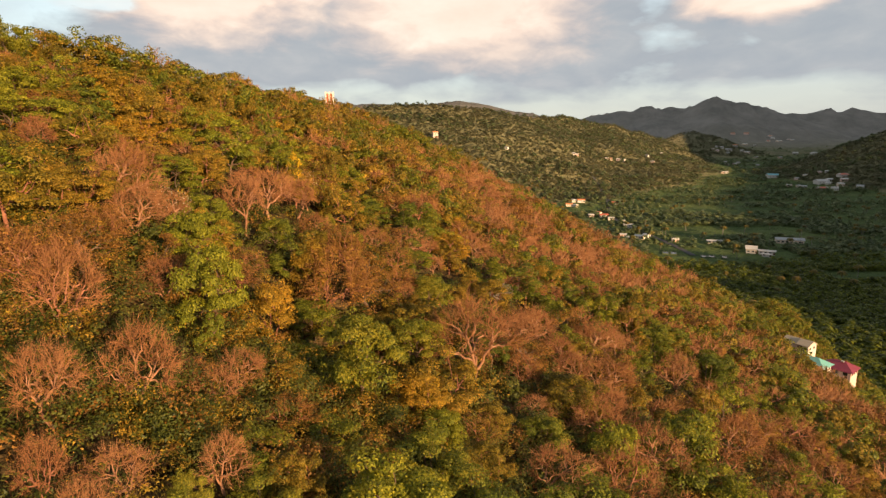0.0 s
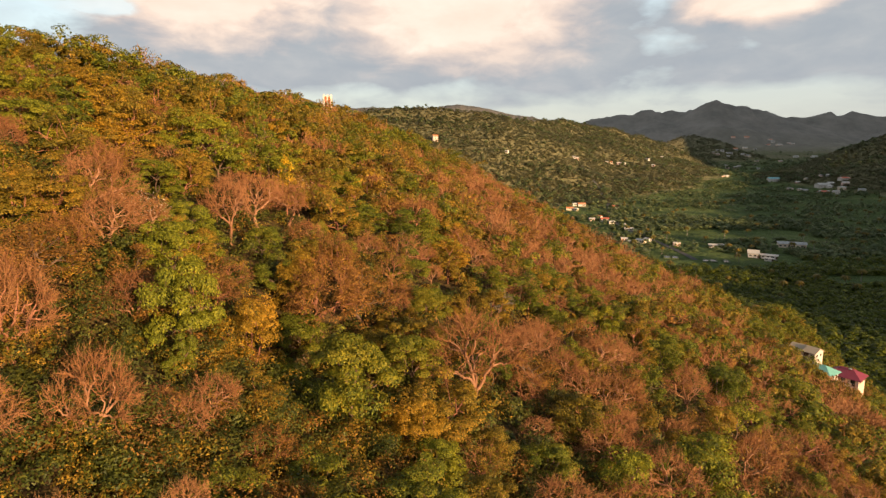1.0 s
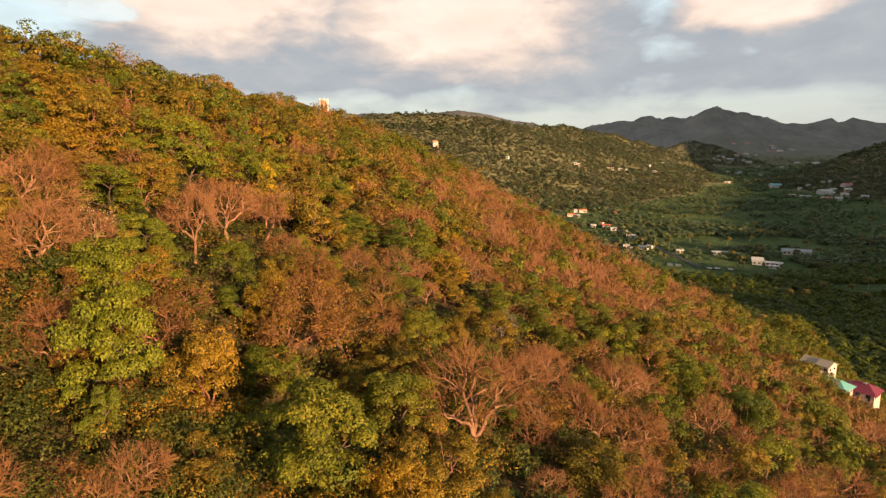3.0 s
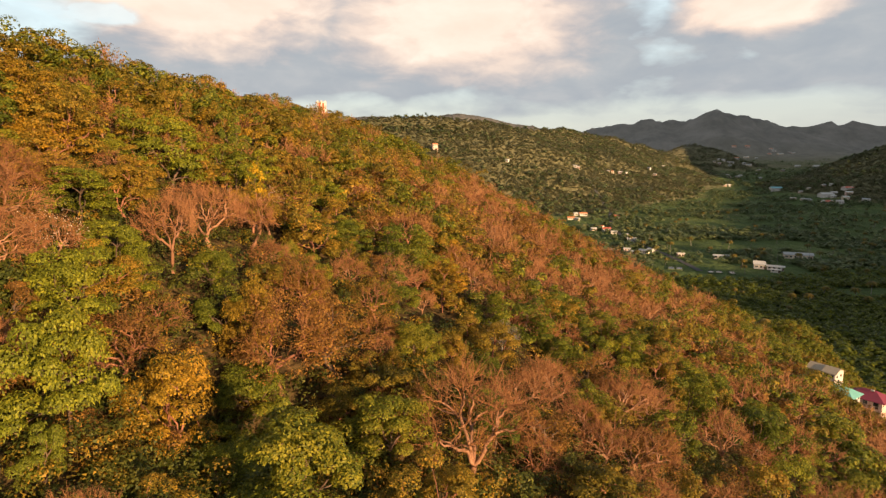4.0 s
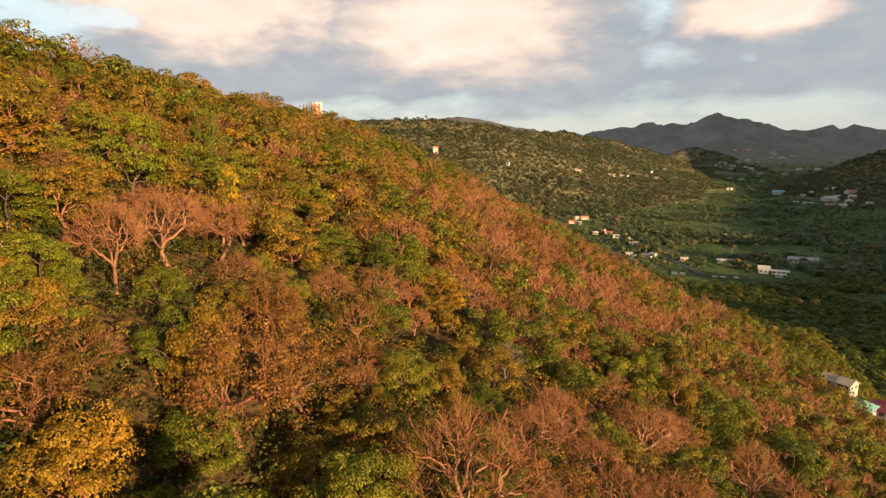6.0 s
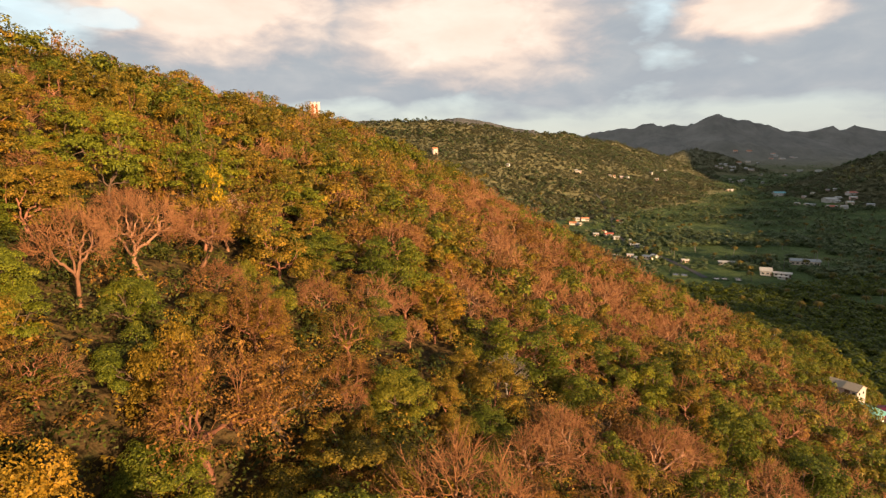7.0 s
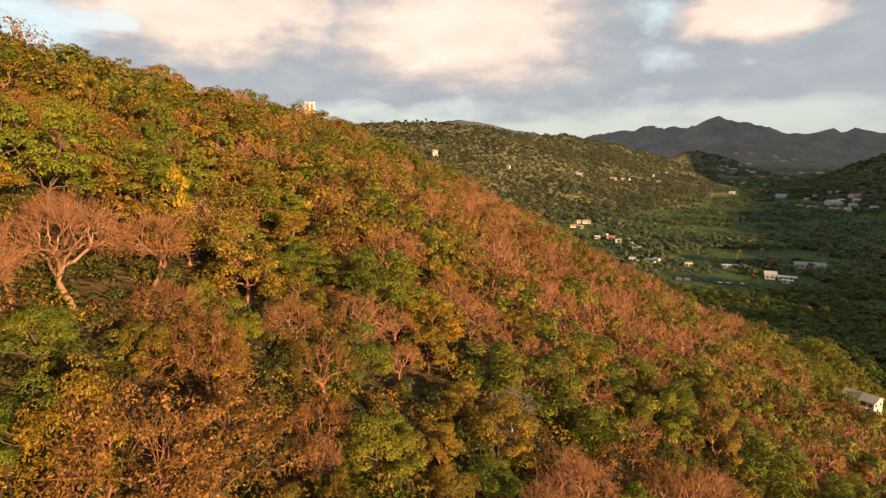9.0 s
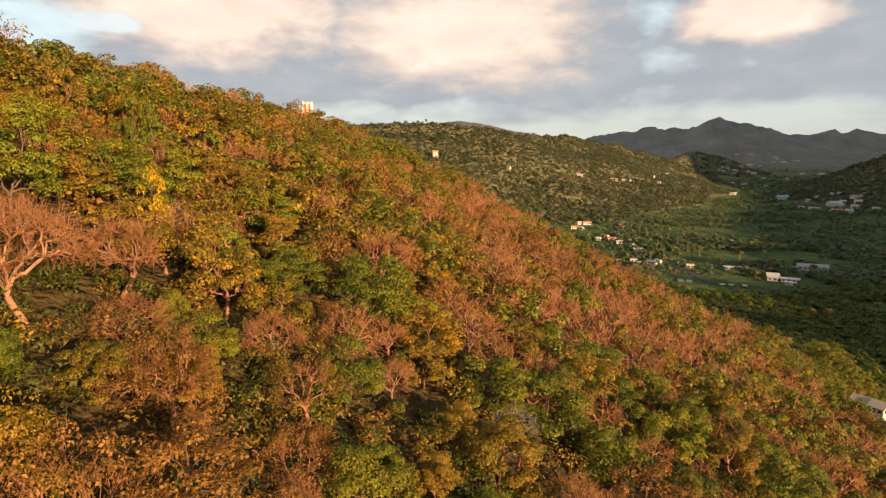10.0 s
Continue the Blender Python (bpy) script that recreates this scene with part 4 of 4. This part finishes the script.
FAR_HAMLET = [(913.4, 1733.9, 11.2, 11, 'white'), (845.9, 1610.9, 8.7, 20, 'grey'), (966.1, 1700.1, 11.2, 34, 'grey'), (801.5, 1509.6, 8.1, -34, 'grey'), (750.4, 1576.2, 7.0, 15, 'white'), (730.8, 1525.5, 8.1, -26, 'grey'), (761.2, 1546.3, 9.9, 23, 'white'), (793.2, 1593.0, 8.5, 20, 'white'), (634.6, 1342.5, 7.0, 20, 'white'), (645.3, 1346.2, 7.1, 22, 'white'), (253.8, 1158.1, 7.0, 1, 'white'), (262.7, 1168.4, 7.0, 15, 'white'), (337.6, 1223.4, 7.2, 9, 'white'), (346.8, 1231.2, 8.5, 3, 'orange'), (364.0, 1234.4, 7.0, 17, 'white'), (375.4, 1237.2, 9.8, -32, 'white'), (455.3, 1324.9, 7.0, -35, 'grey'), (533.4, 1452.1, 7.0, 20, 'white'), (445.4, 1260.2, 7.0, -14, 'white'), (115.8, 1087.9, 7.0, -14, 'white')]


def build_villages():
    rng = np.random.RandomState(12)
    for rows, group in ((VILLAGE, "houses along the valley road"), (RIGHT_VILLAGE, "houses below the dark hill"), (FAR_VILLAGE, "houses on the far slope"), (FAR_HAMLET, "houses scattered on the far hills")):
        for x, y, w, turn, colour in rows:
            small_house(x, y, w, turn, colour, rng, group)


build_villages()


def white_house():
    """Two gabled blocks in a row, the right one higher, with a balcony between whose shade is a dark panel."""
    root = new("house")
    root.matrix_world = pose(140.0, 219.0, 18.6, 0, 0, -58) @ Matrix.Scale(0.78, 4)
    tagged(root, "white two-storey hillside house with tan gable roofs and a balcony", "house")
    left = part("wall", gable_wall(7.2, 7.6, 4.6, 1.9, 5.0, WALL["blush"]), root)
    left.location = (-3.4, 0.4, 0)
    roof_l = part("roof", roof_mesh(7.2, 7.6, 4.6, 1.9, ROOF["tan"], over=0.5), root)
    roof_l.location = (-3.4, 0.4, 0)
    right = part("wall", gable_wall(5.4, 7.8, 4.9, 1.9, 5.0, WALL["blush"]), root)
    right.location = (2.9, -0.2, 0)
    roof_r = part("roof", roof_mesh(5.4, 7.8, 4.9, 1.9, ROOF["tan"], over=0.5), root)
    roof_r.location = (2.9, -0.2, 0)
    for x in (-5.6, -3.2):
        add_window(root, x, -3.4, 2.9, 1.2, 1.1, 0)
        add_window(root, x, -3.4, 0.5, 1.2, 1.2, 0)
    add_window(root, 4.3, -4.1, 2.9, 1.3, 1.1, 0)
    add_window(root, 5.6, -2.2, 2.9, 1.3, 1.1, 1)
    add_window(root, 5.6, 1.4, 2.9, 1.3, 1.1, 1)
    add_window(root, 5.6, -0.4, 0.5, 1.3, 1.2, 1)
    # no recess: the opening's shade is a dark panel on the wall
    part("balcony_opening", box_mesh("balcony_opening", TIMBER_AND_SHADE, (0.5, -4.16, 2.3, 2.7, -4.06, 4.4)), root, "deep shaded balcony opening")
    balcony = part("balcony", box_mesh("balcony", WALL["pink"], (0.2, -5.5, 2.05, 3.4, -4.12, 2.25)), root)
    for i in range(9):
        part("baluster", box_mesh("baluster", WALL["white"], (0.25 + i * 0.38, -5.45, 2.25, 0.31 + i * 0.38, -5.39, 3.1)), balcony)
    part("handrail", box_mesh("handrail", WALL["white"], (0.2, -5.48, 3.1, 3.4, -5.36, 3.18)), balcony)


def hip_house(x, y, z, turn, w, d, h, rise, roof, wall, label):
    root = new("house")
    root.matrix_world = pose(x, y, z, 0, 0, turn)
    tagged(root, label, "house")
    part("wall", box_mesh("wall", WALL[wall], (-w / 2, -d / 2, -5, w / 2, d / 2, h)), root)
    part("roof", roof_mesh(w, d, h, rise, ROOF[roof], hip=d * 0.5, over=0.8), root)
    for i in range(3):
        add_window(root, -w / 2 + w * (i + 0.6) / 3.2, -d / 2, 1.0, 1.3, 1.2, 0)
        add_window(root, w / 2, -d / 2 + d * (i + 0.6) / 3.2, 1.0, 1.3, 1.2, 1)
    part("door", box_mesh("door", TIMBER_AND_SHADE, (w * 0.3, -d / 2 - 0.05, 0.0, w * 0.3 + 0.95, -d / 2 + 0.02, 2.05)), root)
    return root


white_house()
hip_house(140.6, 211.5, 14.3, -55, 9.6, 7.6, 2.9, 2.0, "teal", "white", "low white house under a broad teal hipped roof")
crimson = hip_house(152.3, 213.5, 11.9, -50, 10.0, 8.0, 2.9, 2.2, "magenta", "pink", "pink house under a crimson hipped sheet roof")
part("roof_vent", box_mesh("roof_vent", ROOF["white"], (0.6, -1.2, 5.0, 1.6, -0.6, 5.5)), crimson, "pale sheet-metal roof vent")


def hilltop_tower():
    """White water-tank tower with red uprights on the crest."""
    root = new("tower")
    z = float(land(-54.0, 288.0))
    root.matrix_world = pose(-54.0, 288.0, z, 0, 0, 10)
    top = 122.6 - z
    tagged(root, "white hilltop tower with two red vertical bands", "tower")
    part("shaft", box_mesh("shaft", WALL["white"], (-2.1, -1.6, -2, 2.1, 1.6, top - 0.5)), root)
    for x in (-0.95, 0.75):
        part("red_band", box_mesh("red_band", ROOF["red"], (x - 0.42, -1.68, 0, x + 0.42, -1.6, top - 0.9)), root)
    for x in (-1.7, 0.0, 1.7):
        part("finial", box_mesh("finial", WALL["white"], (x - 0.35, -1.4, top - 0.5, x + 0.35, 1.4, top)), root)


hilltop_tower()


def tower_house():
    """The tall pink house that catches the sun on the hill across."""
    root = new("house")
    x, y = -14.0, 1062.0
    root.matrix_world = pose(x, y, float(land(x, y)), 0, 0, 15)
    tagged(root, "tall pink house among trees on the hill across the valley", "house")
    part("wall", gable_wall(9, 8, 9, 2.0, 3.0, WALL["pink"]), root)
    part("roof", roof_mesh(9, 8, 9, 2.0, ROOF["orange"]), root)
    for i in range(3):
        for j in range(3):
            add_window(root, -3 + 3 * i, -4.0, 1.0 + 2.8 * j, 1.2, 1.3, 0)


tower_house()


def long_shed(x, y, turn, w, d, h, rise, roof, wall, label):
    root = new("farm_building")
    root.matrix_world = pose(x, y, float(land(x, y)) + 0.2, 0, 0, turn)
    tagged(root, label, "farm building")
    part("wall", gable_wall(w, d, h, rise, 2.0, WALL[wall]), root)
    part("roof", roof_mesh(w, d, h, rise, ROOF[roof], over=1.0), root)
    for i in range(int(w / 4)):
        add_window(root, -w / 2 + 2 + i * 4, -d / 2, 1.2, 2.0, 1.4, 0)
    part("door", box_mesh("door", TIMBER_AND_SHADE, (w * 0.4, -d / 2 - 0.05, 0.0, w * 0.4 + 1.6, -d / 2 + 0.02, 2.4)), root)
    return root


long_shed(306, 573, -24, 9, 9, 4.5, 2.4, "white", "white", "white farm building with a pale gable roof")
long_shed(318, 566, -30, 14, 7, 3.4, 0.8, "white", "white", "long low white farm building with a flat pale roof")
long_shed(312, 556, -30, 7, 4, 2.6, 0.5, "white", "white", "small white outbuilding beside the farm")
long_shed(370, 618, -20, 26, 10, 4.2, 1.6, "grey", "cream", "long shed with a zinc roof and brown walls")
long_shed(289, 616, -15, 14, 6, 3.0, 0.9, "white", "grey", "low farm shed with a pale roof")

WATER, n_ = material("pond_water")
_bump = n_.add("ShaderNodeBump", Strength=0.05, Height=n_.noise(n_.add("ShaderNodeNewGeometry").outputs["Position"], 0.8, 3.0))
finish(n_, n_.add("ShaderNodeBsdfPrincipled", Base_Color=(0.03, 0.04, 0.035, 1), Roughness=0.2, Normal=_bump.outputs[0]).outputs[0])
EARTH = plain("grassy_bank", (0.075, 0.10, 0.04))


def pond(x, y, w, d, turn):
    z = float(np.max(land(x + np.array([-w, w, -w, w]) / 2, y + np.array([-d, -d, d, d]) / 2))) + 0.3
    root = new("pond")
    root.matrix_world = pose(x, y, z, 0, 0, turn)
    tagged(root, "shallow rectangular fish pond reflecting the pale sky", "pond", "fish ponds on the valley floor")
    part("water", box_mesh("water", WATER, (-w / 2, -d / 2, -0.5, w / 2, d / 2, 0.0)), root)
    for b in ((-w / 2 - 1, -d / 2 - 1, w / 2 + 1, -d / 2), (-w / 2 - 1, d / 2, w / 2 + 1, d / 2 + 1), (-w / 2 - 1, -d / 2, -w / 2, d / 2), (w / 2, -d / 2, w / 2 + 1, d / 2)):
        part("bank", box_mesh("bank", EARTH, (b[0], b[1], -1.5, b[2], b[3], 0.35)), root)


for x, y, w, d in ((221, 572, 4.5, 12), (228, 570, 4.5, 12), (252, 556, 4.5, 10), (259, 555, 4.5, 10), (270, 552, 4, 13)):
    pond(x, y, w, d, -20)


def build_road():
    """The valley road past the houses."""
    ys = np.linspace(560, 1150, 60)
    xs = 232 + 0.06 * (ys - 600) + 14 * np.sin(ys / 70.0)
    V = np.concatenate([np.stack([xs + o, ys, land(xs + o, ys) + 0.35], -1) for o in (-3.0, 3.0)])
    k = len(ys)
    F = [(i, i + k, i + k + 1, i + 1) for i in range(k - 1)]
    tagged(new("road", mesh_np("road", V, F, plain("worn_asphalt", (0.06, 0.06, 0.06), 0.9))), "narrow grey asphalt road along the valley floor", "road", kind="structure")


build_road()


# ---- palms and masts ----
FROND = leaf_material("palm_fronds", [(0.1, (0.06, 0.075, 0.02)), (0.5, (0.11, 0.10, 0.03)), (0.9, (0.17, 0.13, 0.035))], 0.2)


def palm(seed):
    rng = np.random.RandomState(seed)
    root = new("palm_tree")
    path = bough(rng, (0, 0, -0.5), (0.1, 0.05, 1), 8.5, 5, 0.05, 0.05)
    part("trunk", mesh_np("trunk", *tube(path, np.linspace(0.22, 0.13, 6), 6), GREY_BARK, True), root)
    top = path[-1]
    Vs, Fs, k = [], [], 0
    for i in range(18):
        a, up = i * 2.4, 0.9 - 0.08 * i
        d = np.array([math.cos(a), math.sin(a), 0.0])
        side = np.array([-d[1], d[0], 0.0])
        rib = [top + d * s * 3.4 + np.array([0, 0, up * s * 1.6 - 2.6 * s * s]) for s in np.linspace(0, 1, 6)]
        wid = [0.1, 0.55, 0.7, 0.65, 0.45, 0.05]
        for sgn in (-1, 1):
            V = [p for p in rib] + [p + side * w * sgn - np.array([0, 0, 0.35 * w]) for p, w in zip(rib, wid)]
            Vs += V
            Fs += [(k + j, k + j + 1, k + 7 + j, k + 6 + j) for j in range(5)]
            k += 12
    part("crown", mesh_np("crown", np.array(Vs), np.array(Fs), FROND), root)
    return tagged(root, "coconut palm with drooping sunlit fronds on the valley floor", "palm tree", "palms in the valley")


def build_palms():
    rng = np.random.RandomState(44)
    protos = [palm(1), palm(2), palm(3)]
    x, y = scatter(rng, 150, 380, 1000, 0.1, 0.8, lambda x, y: (hill(x, y) < floor_height(x, y) - 2))
    for i in range(len(x)):
        s = 0.8 + 0.5 * rng.rand()
        ob = copy_thing(protos[i % 3], pose(x[i], y[i], float(land(x[i], y[i])), 0, 0, rng.rand() * 360) @ Matrix.Diagonal((s, s, s, 1)))
        ob.scale = (s, s, s)
    for name in [o.name for p in protos for o in (*p.children_recursive, p)]:
        bpy.data.objects.remove(bpy.data.objects[name])


build_palms()


def mast(x, y, h):
    root = new("mast")
    root.matrix_world = pose(x, y, float(land(x, y)), 0, 0, 0)
    tagged(root, "thin grey utility mast standing in the fields", "mast", "utility masts in the valley")
    part("pole", mesh_np("pole", *tube(np.array([(0, 0, -0.5), (0, 0, h / 2), (0, 0, h)]), (0.22, 0.17, 0.1), 6), GREY_BARK, True), root)
    part("cross_arm", box_mesh("cross_arm", TIMBER_AND_SHADE, (-1.1, -0.08, h - 0.9, 1.1, 0.08, h - 0.7)), root)


for x, y, h in ((376, 608, 15), (240, 690, 13), (333, 590, 11), (300, 640, 9)):
    mast(x, y, h)
